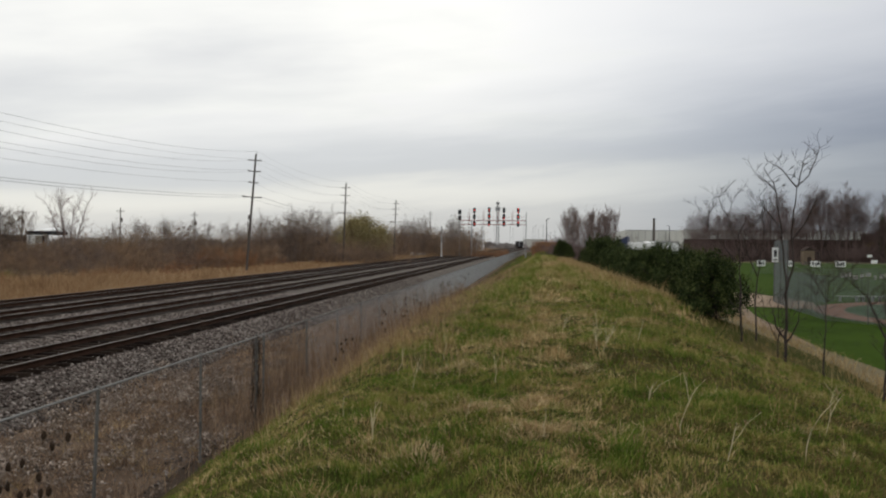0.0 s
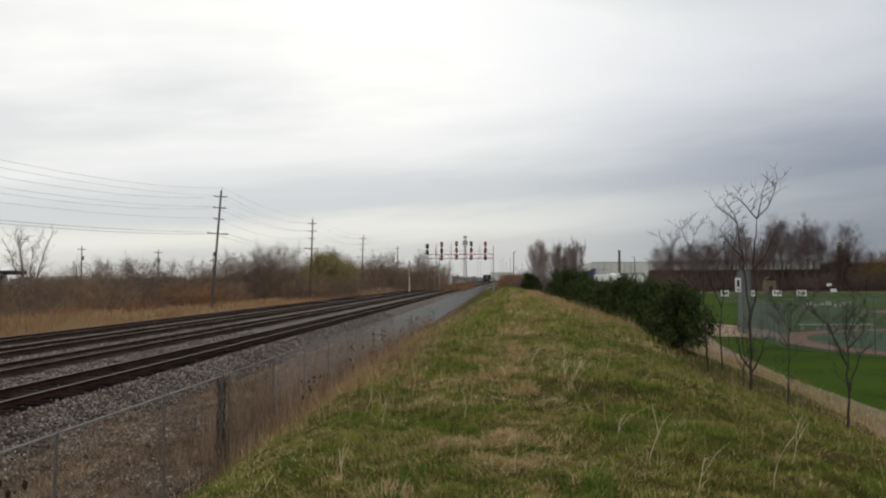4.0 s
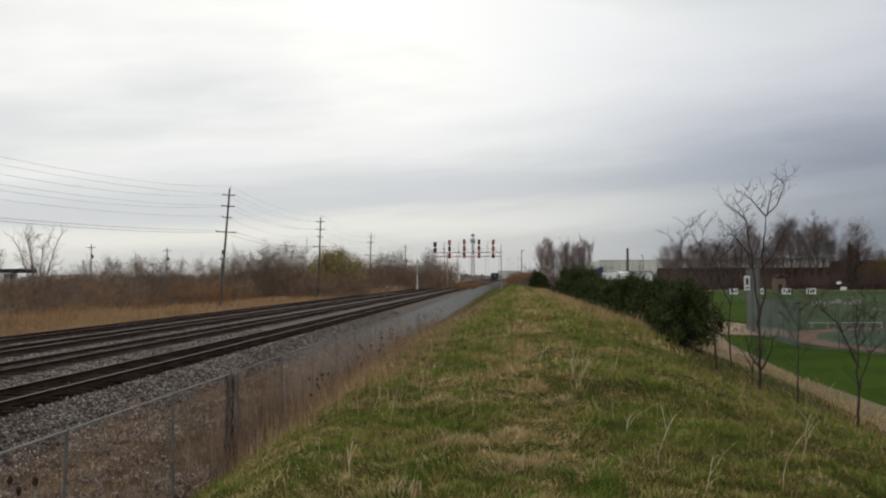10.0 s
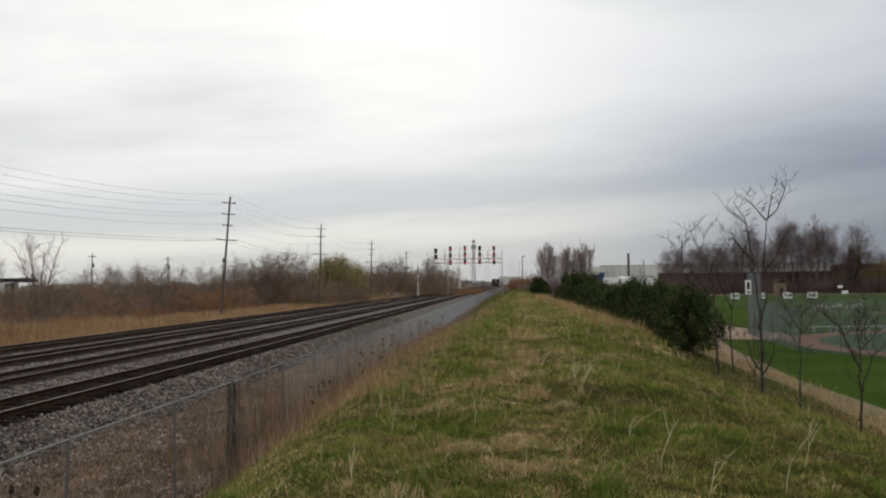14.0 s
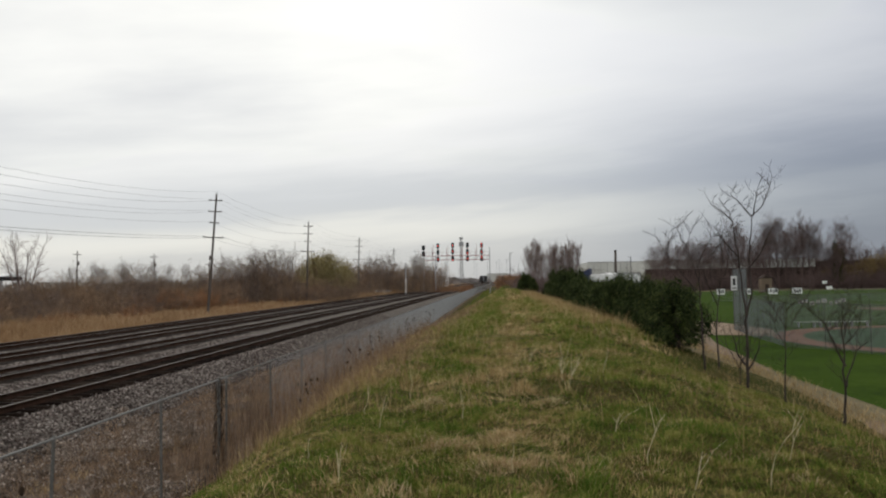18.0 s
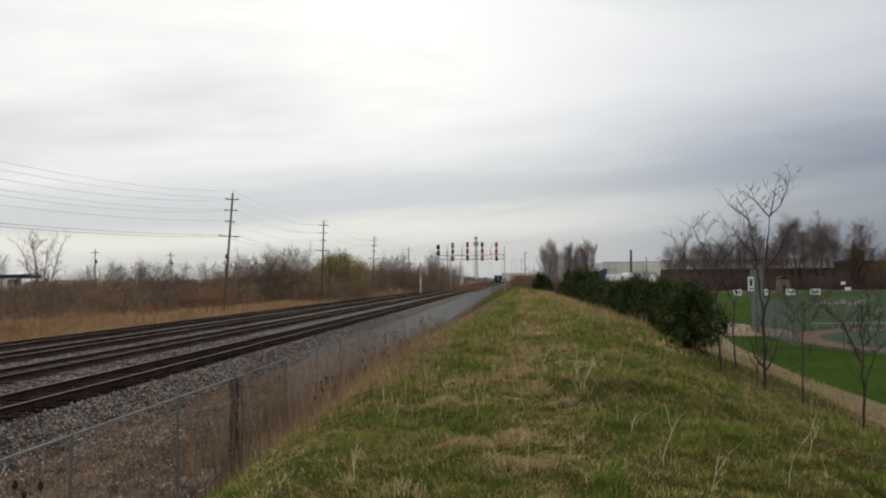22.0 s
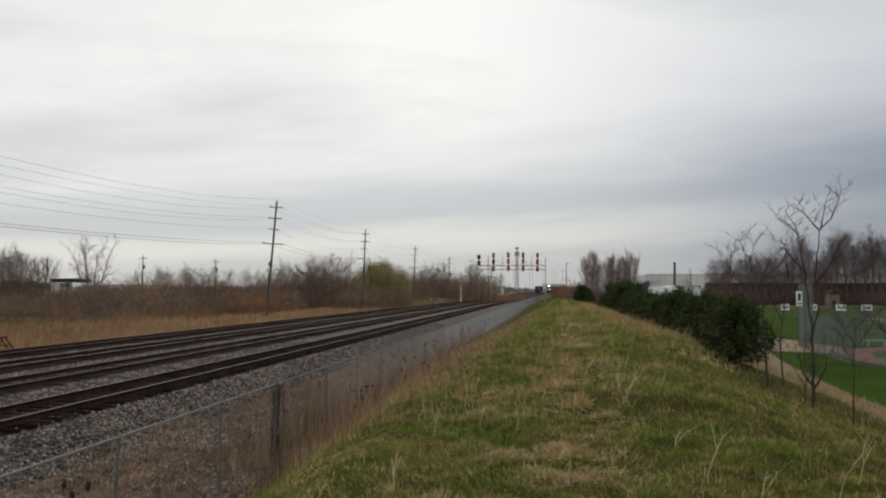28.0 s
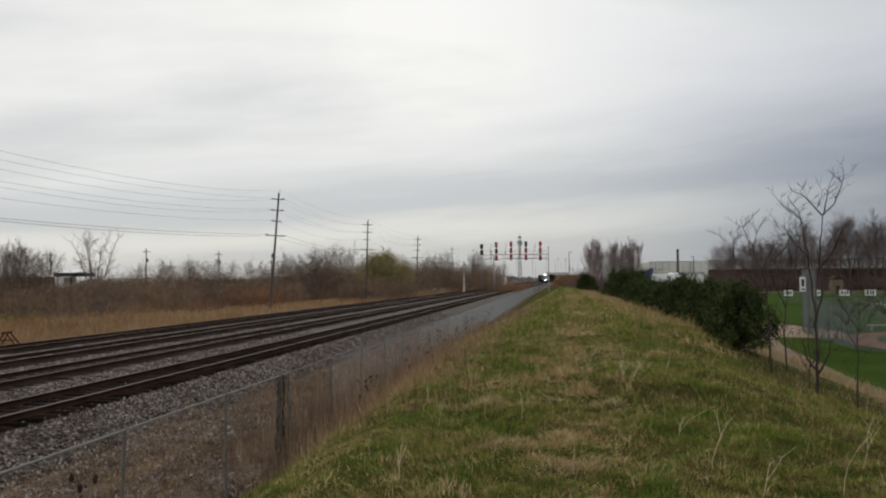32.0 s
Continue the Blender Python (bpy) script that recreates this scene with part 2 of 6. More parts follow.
# ---- mesh helpers ----
def fast_mesh(name, verts, faces, mats):
    """verts (n, 3); faces: arrays of equal-length index rows."""
    me = bpy.data.meshes.new(name)
    verts = np.asarray(verts, np.float32)
    me.vertices.add(len(verts))
    me.vertices.foreach_set("co", verts.ravel())
    arrays = [np.asarray(f, np.int32) for f in (faces if isinstance(faces, list) else [faces])]
    idx = np.concatenate([a.ravel() for a in arrays])
    size = np.concatenate([np.full(len(a), a.shape[1], np.int32) for a in arrays])
    me.loops.add(len(idx))
    me.loops.foreach_set("vertex_index", idx)
    me.polygons.add(len(size))
    me.polygons.foreach_set("loop_start", np.concatenate(([0], np.cumsum(size)[:-1])).astype(np.int32))
    me.polygons.foreach_set("loop_total", size)
    for m in (mats if isinstance(mats, (list, tuple)) else [mats]):
        me.materials.append(m)
    me.update(calc_edges=True)
    me.validate()
    return me


def thing(name, label, category, group="", kind="", at=None):
    ob = new(name)
    ob.empty_display_size = 0.2
    if at is not None:
        ob.matrix_basis = at
    return tagged(ob, label, category, group, kind)


def part(name, bm, mat, parent, label="", kind=""):
    """Links a bmesh or mesh as one mesh object under a thing or a part."""
    if isinstance(bm, bmesh.types.BMesh):
        me = bpy.data.meshes.new(name)
        bm.to_mesh(me)
        bm.free()
        me.materials.append(mat)
    else:
        me = bm
    ob = new(name, me)
    ob.parent = parent
    return tagged(ob, label, "", "", kind)


def box(x0, x1, y0, y1, z0, z1, bevel=0.0, bm=None):
    bm = bm or bmesh.new()
    r = bmesh.ops.create_cube(bm, size=1.0, matrix=Matrix.Translation(((x0 + x1) / 2, (y0 + y1) / 2, (z0 + z1) / 2)) @ Matrix.Diagonal((x1 - x0, y1 - y0, z1 - z0, 1)))
    if bevel:
        edges = list({e for v in r["verts"] for e in v.link_edges})
        bmesh.ops.bevel(bm, geom=edges, offset=bevel, segments=1, affect="EDGES", profile=0.5)
    return bm


def rod(p, q, r0, r1=None, n=8, bm=None):
    bm = bm or bmesh.new()
    p, q = Vector(p), Vector(q)
    r1 = r0 if r1 is None else r1
    m = Matrix.Translation((p + q) / 2) @ (q - p).to_track_quat("Z", "Y").to_matrix().to_4x4()
    bmesh.ops.create_cone(bm, cap_ends=True, segments=n, radius1=r0, radius2=r1, depth=(q - p).length, matrix=m)
    return bm


def tubes(segs, n=3, cap=False):
    """Many tapered prisms: rows of p (3), q (3), r0, r1."""
    s = np.asarray(segs, float).reshape(-1, 8)
    p, q, r0, r1 = s[:, :3], s[:, 3:6], s[:, 6], s[:, 7]
    d = q - p
    d /= np.maximum(np.linalg.norm(d, axis=1, keepdims=True), 1e-9)
    ref = np.where(np.abs(d[:, 2:3]) < 0.9, np.array([[0, 0, 1.0]]), np.array([[1.0, 0, 0]]))
    a = np.cross(d, ref)
    a /= np.linalg.norm(a, axis=1, keepdims=True)
    b = np.cross(d, a)
    rings = []
    for base, r in ((p, r0), (q, r1)):
        for k in range(n):
            t = 2 * np.pi * k / n
            rings.append(base + (a * np.cos(t) + b * np.sin(t)) * r[:, None])
    v = np.stack(rings, 1).reshape(-1, 3)
    o = np.arange(len(s))[:, None] * 2 * n
    f = np.concatenate([o + np.array([[k, (k + 1) % n, n + (k + 1) % n, n + k]]) for k in range(n)])
    return v, f


def hose(name, pts, r, mat, n=4):
    """One unbroken tube along pts; r: radius, or one for each point."""
    pts = [Vector(p) for p in pts]
    rs = r if isinstance(r, (list, tuple)) else [r] * len(pts)
    v = []
    for i, p in enumerate(pts):
        d = (pts[min(i + 1, len(pts) - 1)] - pts[max(i - 1, 0)]).normalized()
        a = d.cross(Vector((0, 0, 1)) if abs(d.z) < 0.9 else Vector((1, 0, 0))).normalized()
        b = d.cross(a)
        v += [p + (a * math.cos(2 * math.pi * k / n) + b * math.sin(2 * math.pi * k / n)) * rs[i] for k in range(n)]
    f = [[i * n + k, i * n + (k + 1) % n, (i + 1) * n + (k + 1) % n, (i + 1) * n + k] for i in range(len(pts) - 1) for k in range(n)]
    return fast_mesh(name, [tuple(q) for q in v], np.array(f), mat)


def blade_mesh(name, pts, h, w, lean, mat, rng, turn=None):
    """Upright bent blades at pts (n, 3): height h, width w, sideways lean of the tip (metres)."""
    n = len(pts)
    h, w, lean = (np.broadcast_to(np.asarray(a, float), (n,)) for a in (h, w, lean))
    th = rng.uniform(0, 2 * np.pi, n)
    side = np.stack([np.cos(th), np.sin(th), np.zeros(n)], 1)
    ph = rng.uniform(0, 2 * np.pi, n) if turn is None else turn
    bend = np.stack([np.cos(ph), np.sin(ph), np.zeros(n)], 1)
    up = np.array([[0, 0, 1.0]])
    mid = pts + up * (h * 0.6)[:, None] + bend * (lean * 0.32)[:, None]
    tip = pts + up * h[:, None] + bend * lean[:, None]
    v = np.stack([pts - side * w[:, None] / 2, pts + side * w[:, None] / 2, mid + side * w[:, None] * 0.36, mid - side * w[:, None] * 0.36, tip], 1).reshape(-1, 3)
    o = np.arange(n)[:, None] * 5
    return fast_mesh(name, v, [o + np.array([[0, 1, 2, 3]]), o + np.array([[3, 2, 4]])], mat)


# ---- the plan: x across the tracks, y along them, z = 0 at the rail heads ----
def bend_of(y):
    """The tracks curve gently to the right in the distance."""
    return 8.5e-5 * np.maximum(np.asarray(y, float) - 150, 0) ** 2


def rise_of(y):
    """The line climbs a little in the distance."""
    return 2.2e-5 * np.clip(np.asarray(y, float) - 200, 0, 310) ** 2


TRACKS = (-13.6, -18.1, -22.5, -26.8)
# half widths of the darker ballast strip along each track
DARK_HALF = (1.42, 0.95, 0.95, 0.95)
FENCE_X = -5.5
PROFILE_X = np.array((-400, -60, -34, -31, -29.6, -11.7, -10.3, -8, -5.9, -5.2, -3.6, -2.4, -1.6, 0, 1.6, 2.4, 3.2, 9.2, 9.9, 40, 400.0))
PROFILE_Z = np.array((-0.8, -0.7, -0.75, -0.65, -0.25, -0.25, -0.8, -0.75, -0.65, -0.55, 0.50, 1.28, 1.47, 1.52, 1.52, 1.44, 1.20, -0.84, -0.92, -0.92, -0.92))
WIDE_X = np.array((0, 3.0, 4.0, 4.9, 10.6, 11.2, 400.0))
WIDE_Z = np.array((1.52, 1.55, 1.48, 1.20, -0.86, -0.92, -0.92))


def recede(y):
    """How far the bank's slope to the tracks draws back from the fence."""
    return np.interp(y, (22, 30, 45, 65, 100, 150, 200, 260), (0, 0.35, 0.8, 1.25, 2.1, 3.3, 3.9, 4.2))


def ground_z(x, y):
    x, y = np.asarray(x, float), np.asarray(y, float)
    u = x - bend_of(y)
    left = u - recede(y)
    z = np.interp(np.where((u > -5.2) & (left < 0), np.maximum(left, -5.2), u), PROFILE_X, PROFILE_Z)
    w = np.clip((y - 20) / 9, 0, 1)
    w = w * w * (3 - 2 * w)
    z = np.where((u > 0) & (left > 0), z * (1 - w) + np.interp(u, WIDE_X, WIDE_Z) * w, z)
    flat = np.interp(u, (-400, -5.2, 9, 400), (-0.8, -0.55, -0.96, -0.96))
    k = np.clip((y - 250) / 70, 0, 1) * (u > -5.2)
    z = z * (1 - k) + flat * k
    on = np.clip((u + 5.6) / 1.5, 0, 1) * np.clip((9.2 - u) / 2, 0, 1)
    lump = 0.050 * np.sin(7.3 * x + 2.1 * np.sin(3 * y)) * np.sin(6.1 * y + 1.7 * np.sin(4 * x)) + 0.045 * np.sin(1.9 * x + 0.7 * y) * np.sin(0.9 * y - 0.6 * x) + 0.03 * np.sin(4.1 * x - 1.3) * np.sin(3.3 * y)
    return z + on * lump + rise_of(y)


def ground_part(x, y):
    """0 turf, 1 dirt, 2 ballast, 3 far field, 4 straw ground, 5 dark ballast, 6 litter."""
    r = recede(y)
    k = np.select([x < -60, x < -29.8, x < -10.6, x < -4.9, x < 9.9], [3, 4, 2, 1, 0], 3)
    k = np.where((x > -5.75) & (x < -4.6) & (r < 1), 6, k)
    for t, half in zip(TRACKS, DARK_HALF):
        k = np.where(np.abs(x - t) < half, 5, k)
    return k


def grid_sheet():
    us = np.unique(np.concatenate([np.linspace(-3000, -400, 8), np.linspace(-400, -60, 14), np.linspace(-60, -30, 16), np.linspace(-30, -12, 19), np.linspace(-12, -5.4, 23),
                                   np.linspace(-5.4, 9.4, 150), np.linspace(9.4, 40, 14), np.linspace(40, 400, 12), np.linspace(400, 3000, 8), PROFILE_X, [t + d * w for t, w in zip(TRACKS, DARK_HALF) for d in (-1, 1)]]))
    ys = np.unique(np.concatenate([np.linspace(-400, -20, 8), np.linspace(-20, 3, 16), np.linspace(3, 40, 170), np.linspace(40, 100, 60), np.linspace(100, 300, 60), np.linspace(300, 1000, 50), np.linspace(1000, 4500, 10)]))
    uu, yy = np.meshgrid(us, ys, indexing="ij")
    xx = uu + bend_of(np.minimum(yy, 1400)) * np.clip(1 - (np.abs(uu) - 100) / 300, 0, 1)
    zz = ground_z(xx, np.minimum(yy, 1400))
    v = np.stack([xx, yy, zz], 2).reshape(-1, 3)
    ny = len(ys)
    i, j = np.meshgrid(np.arange(len(us) - 1), np.arange(ny - 1), indexing="ij")
    a = (i * ny + j).ravel()
    f = np.stack([a, a + ny, a + ny + 1, a + 1], 1)
    me = fast_mesh("ground", v, f, [M_turf, M_dirt, M_ballast, M_field, M_strawground, M_darkballast, M_litter])
    mid = ((us[:-1] + us[1:]) / 2)[i.ravel()]
    along = ((ys[:-1] + ys[1:]) / 2)[j.ravel()]
    me.polygons.foreach_set("material_index", ground_part(mid, along).astype(np.int32))
    me.polygons.foreach_set("use_smooth", np.ones(len(f), bool))
    return tagged(new("ground", me), "uneven ground with grassy bank, gravel and dead grass", "ground", kind="structure")


M_strawground = material("straw_ground", ((0.105, 0.060, 0.028), (0.165, 0.098, 0.047), (0.225, 0.145, 0.075)), 0.25, 3, 0.95, 0.6, 8)
grid_sheet()


# ---- railway tracks ----
def rail_mesh(x, y0, y1):
    prof = [(-0.07, -0.17), (0.07, -0.17), (0.07, -0.155), (0.012, -0.135), (0.012, -0.05), (0.036, -0.035), (0.036, -0.004), (0.028, 0.0), (-0.028, 0.0), (-0.036, -0.004), (-0.036, -0.035), (-0.012, -0.05), (-0.012, -0.135), (-0.07, -0.155)]
    ys = np.concatenate([np.arange(y0, 150, 20.0), np.arange(150, y1 + 1, 12.0)])
    k, n = len(prof), len(ys)
    px, pz = np.array([p[0] for p in prof]), np.array([p[1] for p in prof])
    X = (x + bend_of(ys))[:, None] + px[None]
    v = np.stack([X, np.repeat(ys[:, None], k, 1), pz[None] + rise_of(ys)[:, None]], 2).reshape(-1, 3)
    i, j = np.meshgrid(np.arange(n - 1), np.arange(k), indexing="ij")
    a, b = (i * k + j).ravel(), (i * k + (j + 1) % k).ravel()
    me = fast_mesh("rail", v, np.stack([a, b, b + k, a + k], 1), [M_rust, M_railtop])
    me.polygons.foreach_set("material_index", ((j.ravel() >= 6) & (j.ravel() <= 8)).astype(np.int32))
    return me


def tie_block(rng, x, ys, sunk=0.0):
    """Joined timber ties at the distances ys."""
    n = len(ys)
    jx, jr = rng.normal(0, 0.02, n), rng.normal(0, 0.012, n)
    c = np.array([[sx * 1.3, sy * 0.115, z] for z in (-0.33, -0.165) for sy in (-1, 1) for sx in (-1, 1)])
    v = np.repeat(c[None], n, 0)
    v[:, :, 1] += v[:, :, 0] * jr[:, None]
    v[:, :, 0] += (x + bend_of(ys) + jx)[:, None]
    v[:, :, 1] += ys[:, None]
    v[:, :, 2] += rise_of(ys)[:, None]
    v[:, 4:, 2] += rng.normal(0, 0.008, n)[:, None] - sunk
    o = np.arange(n)[:, None] * 8
    quads = np.array([[4, 5, 7, 6], [0, 1, 5, 4], [2, 6, 7, 3], [0, 4, 6, 2], [1, 3, 7, 5]])
    return fast_mesh("ties", v.reshape(-1, 3), np.concatenate([o + q for q in quads]), M_tie)


rng = np.random.default_rng(7)
single_tie = fast_mesh("tie", [(sx * 1.3, sy * 0.115, z) for z in (-0.33, -0.165) for sy in (-1, 1) for sx in (-1, 1)],
                       np.array([[4, 5, 7, 6], [0, 1, 5, 4], [2, 6, 7, 3], [0, 4, 6, 2], [1, 3, 7, 5]]), M_tie)
for i, tx in enumerate(TRACKS):
    tr = thing("railway_track", "rusty rail track on dark timber ties in grey ballast", "railway track", "parallel tracks", at=pose(0, 0, 0))
    for s in (-0.7525, 0.7525):
        part("rail", rail_mesh(tx + s, -60, 1100), None, tr)
    split = (46, 40, 40, 40)[i]
    for y in np.arange(16 + i * 5, split, 0.56):
        ob = part("tie", single_tie, None, tr)
        ob.matrix_basis = pose(tx + rng.normal(0, 0.02), y, rng.normal(0, 0.008) - (0.078 if i else 0.0), 0, 0, rng.normal(0, 0.7))
    part("tie_bed", tie_block(rng, tx, np.concatenate([np.arange(-60, 16 + i * 5 - 0.3, 0.56), np.arange(split + 0.1, 600, 0.56)]), 0.078 if i else 0.0), None, tr, kind="stuff")


# ---- chain-link fence ----
def fence_run():
    fence = thing("chain_link_fence", "galvanised chain-link fence along the foot of the bank", "fence", at=pose(0, 0, 0))
    posts = [9.29 + 3.08 * k for k in range(-3, 150)]
    zt = 1.21
    pm = {}
    for y in posts:
        x = FENCE_X + float(bend_of(y))
        if "m" not in pm:
            bm = rod((0, 0, -0.85 - zt), (0, 0, 0.0), 0.023, n=8)
            rod((0, 0, 0), (0, 0, 0.045), 0.036, 0.015, n=8, bm=bm)
            me = bpy.data.meshes.new("post")
            bm.to_mesh(me)
            bm.free()
            me.materials.append(M_postzinc)
            pm["m"] = me
        ob = part("post", pm["m"], None, fence)
        ob.matrix_basis = pose(x, y, zt + float(rise_of(y)), rng.normal(0, 0.6), rng.normal(0, 0.6), 0)
    for y in posts[:-1]:
        x0, x1 = FENCE_X + float(bend_of(y)), FENCE_X + float(bend_of(y + 3.08))
        if y < 40 or "rail" not in pm:
            part("top_rail", rod((x0, y, zt), (x1, y + 3.08, zt), 0.017, n=8), M_railzinc if y < 13 else M_postzinc, fence)
            segs = []
            wire = float(np.interp(y, (14, 18, 24, 40), (0.0011, 0.0014, 0.0018, 0.0026)))
            lo = -0.52
            hgt = zt - 0.02 - lo
            step = 0.075
            for d in (1, -1):
                for s in np.arange(-hgt, 3.08, step):
                    a, b = max(s, 0), min(s + hgt, 3.08)
                    if b - a < 0.01:
                        continue
                    za, zb = lo + (a - s), lo + (b - s)
                    if d < 0:
                        za, zb = lo + hgt - (a - s), lo + hgt - (b - s)
                    segs.append((x0 + 0.03, y + a, za, x0 + 0.03, y + b, zb, wire, wire))
            v, f = tubes(segs, 3)
            # panels turn paler with distance, a sheen laid into the colour
            part("mesh_panel", fast_mesh("mesh_panel", v, f, M_zinc if y < 17 else M_galv if y < 30 else M_midsheen), None, fence)
    # the far bays, joined, with the strongest sheen put into the wire colour
    segs, rails = [], []
    for y in posts[:-1]:
        if y < 40:
            continue
        x0, up = FENCE_X + float(bend_of(y)), float(rise_of(y))
        rails.append((x0, y, zt + up, FENCE_X + float(bend_of(y + 3.08)), y + 3.08, zt + float(rise_of(y + 3.08)), 0.021, 0.021))
        hgt, thick = 1.7, float(np.interp(y, (40, 90, 160, 300), (0.0027, 0.0036, 0.005, 0.007)))
        for d in (1, -1):
            for s in np.arange(-hgt, 3.08, 0.075 if y < 160 else 0.12):
                a, b = max(s, 0), min(s + hgt, 3.08)
                if b - a < 0.01:
                    continue
                za, zb = -0.52 + (a - s), -0.52 + (b - s)
                if d < 0:
                    za, zb = 1.18 - (a - s), 1.18 - (b - s)
                segs.append((x0 + 0.03, y + a, za + up, x0 + 0.03, y + b, zb + up, thick, thick))
    v, f = tubes(segs, 3)
    part("mesh_panel", fast_mesh("mesh_panel", v, f, M_farsheen), None, fence, kind="stuff")
    v, f = tubes(rails, 6)
    part("top_rail", fast_mesh("top_rail", v, f, M_postzinc), None, fence, kind="stuff")


fence_run()


# ---- utility poles and their wires ----
POLE_X = -35.6
POLE_Y = (10.0, 96.6, 144.6, 199.0, 264.7, 330.0, 395.0, 460.0)
ARMS = ((14.0, 0.75), (12.55, 0.75), (11.1, 0.55), (9.2, 1.25))
SAGS = {(-1, 0.12): 2.4, (0, -0.75): 1.8, (0, 0.75): 2.7, (1, -0.75): 1.8, (1, 0.75): 2.4, (2, -0.55): 1.5, (3, -1.25): 0.9, (3, 1.25): 1.25}
WIRES = ((0, -0.75), (0, 0.75), (1, -0.75), (1, 0.75), (2, -0.55), (3, -1.25), (3, 1.25))


def utility_pole(base, big=True):
    """Origin at the foot of the pole; arms stretch across the tracks."""
    pole = thing("utility_pole", "weathered timber utility pole with crossarms", "utility pole", "poles along the railway")
    part("shaft", rod((0, 0, -0.6), (0, 0, 15.6), 0.17, 0.11, 10), M_pole, pole)
    for z, h in ARMS:
        z -= base
        arm = part("crossarm", box(-h - 0.12, h + 0.12, -0.17, -0.07, z - 0.06, z + 0.06, 0.012), M_pole, pole)
        for s in ((-h, h) if h != 0.55 else (-h,)):
            bm = rod((s, -0.12, z + 0.06), (s, -0.12, z + 0.12), 0.02, n=6)
            rod((s, -0.12, z + 0.12), (s, -0.12, z + 0.22), 0.055, 0.035, n=8, bm=bm)
            part("insulator", bm, M_galv, arm)
    part("top_pin", rod((0.1, 0, 15.4), (0.14, 0, 16.0), 0.02, n=6), M_galv, pole)
    part("transformer_box", box(-0.28, -0.08, -0.28, 0.1, 7.0, 7.6, 0.03), M_pole, pole) if big else None
    return pole


BASE = -0.75
tops = []
for i, y in enumerate(POLE_Y):
    x = POLE_X + float(bend_of(y)) * 0.8
    ob = utility_pole(BASE, i == 1)
    lx = 4.4 if i == 1 else (1.0, 0, 1.8, 2.0, -0.5, 0.6, -1, 0.4)[i]
    m = pose(x - (1.4 if i == 0 else 0) - math.sin(radians(lx)) * (16 if i == 1 else 8), y, BASE - (1.5 if i == 0 else 0), 0, lx, 0)
    ob.matrix_basis = m
    tops.append(m)
span = thing("overhead_wires", "sagging overhead cables strung between the poles", "cables", at=pose(0, 0, 0))
for a, h in WIRES + (((-1), 0.12),):
    for m0, m1 in zip(tops[:-1], tops[1:]):
        z = ARMS[a][0] - BASE + 0.12 if a >= 0 else 15.9
        p, q = m0 @ Vector((h, -0.12, z)), m1 @ Vector((h, -0.12, z))
        sag = SAGS[(a, h)] if m0 is tops[0] else 1.1 if a in (0, 1, 2) else 0.9
        pts = [p.lerp(q, k / 14) - Vector((0, 0, 4 * sag * (k / 14) * (1 - k / 14))) for k in range(15)]
        r = 0.015 if a == 3 else 0.009
        part("cable", hose("cable", pts, r, M_wire), None, span)


def at_px(px, dist):
    """Sideways place of a bearing, counted from the vanishing point of the tracks, at that distance."""
    return dist * math.tan(math.atan((px + 116) / 1358) - 0.0852)


# ---- plants: materials ----
M_bark = material("grey_brown_bark", ((0.034, 0.028, 0.026), (0.060, 0.049, 0.045), (0.105, 0.086, 0.077)), 1.5, 12, 0.95, 0.5, 20)
M_palewood = material("pale_twigs", ((0.14, 0.105, 0.095), (0.215, 0.162, 0.148), (0.30, 0.23, 0.21)), 0.12, 2, 0.95, random="island", spread=0.3)
M_twig = material("bare_twigs", ((0.066, 0.047, 0.040), (0.108, 0.078, 0.066), (0.16, 0.118, 0.098)), 0.12, 2, 0.95, random="island", spread=0.3)
M_thicket = material("thicket_twigs", ((0.11, 0.074, 0.052), (0.225, 0.155, 0.108), (0.40, 0.27, 0.168)), 0.085, 0.8, 0.95, random="island", spread=0.4)
M_redbrush = material("russet_brush", ((0.19, 0.095, 0.052), (0.30, 0.160, 0.088), (0.40, 0.235, 0.13)), 0.2, 2, 0.95, random="island", spread=0.4)
M_greybrush = material("grey_brush_twigs", ((0.10, 0.077, 0.065), (0.175, 0.136, 0.114), (0.27, 0.212, 0.178)), 0.1, 1.0, 0.95, random="island", spread=0.4)
M_needle = material("dark_conifer_needles", ((0.016, 0.027, 0.010), (0.038, 0.056, 0.020), (0.105, 0.122, 0.042)), 0.7, 6, 0.75, random="island", spread=0.5)
M_willow = material("spring_leaves", ((0.20, 0.165, 0.078), (0.29, 0.245, 0.115), (0.38, 0.325, 0.165)), 0.3, 3, 0.8, random="island", spread=0.5)
# far woods: aerial haze is mixed into the twig colour as pale grey
M_haze = material("far_woods", ((0.17, 0.155, 0.15), (0.24, 0.225, 0.22), (0.31, 0.29, 0.285)), 0.02, 0.3, 0.95, random="island", spread=0.4)


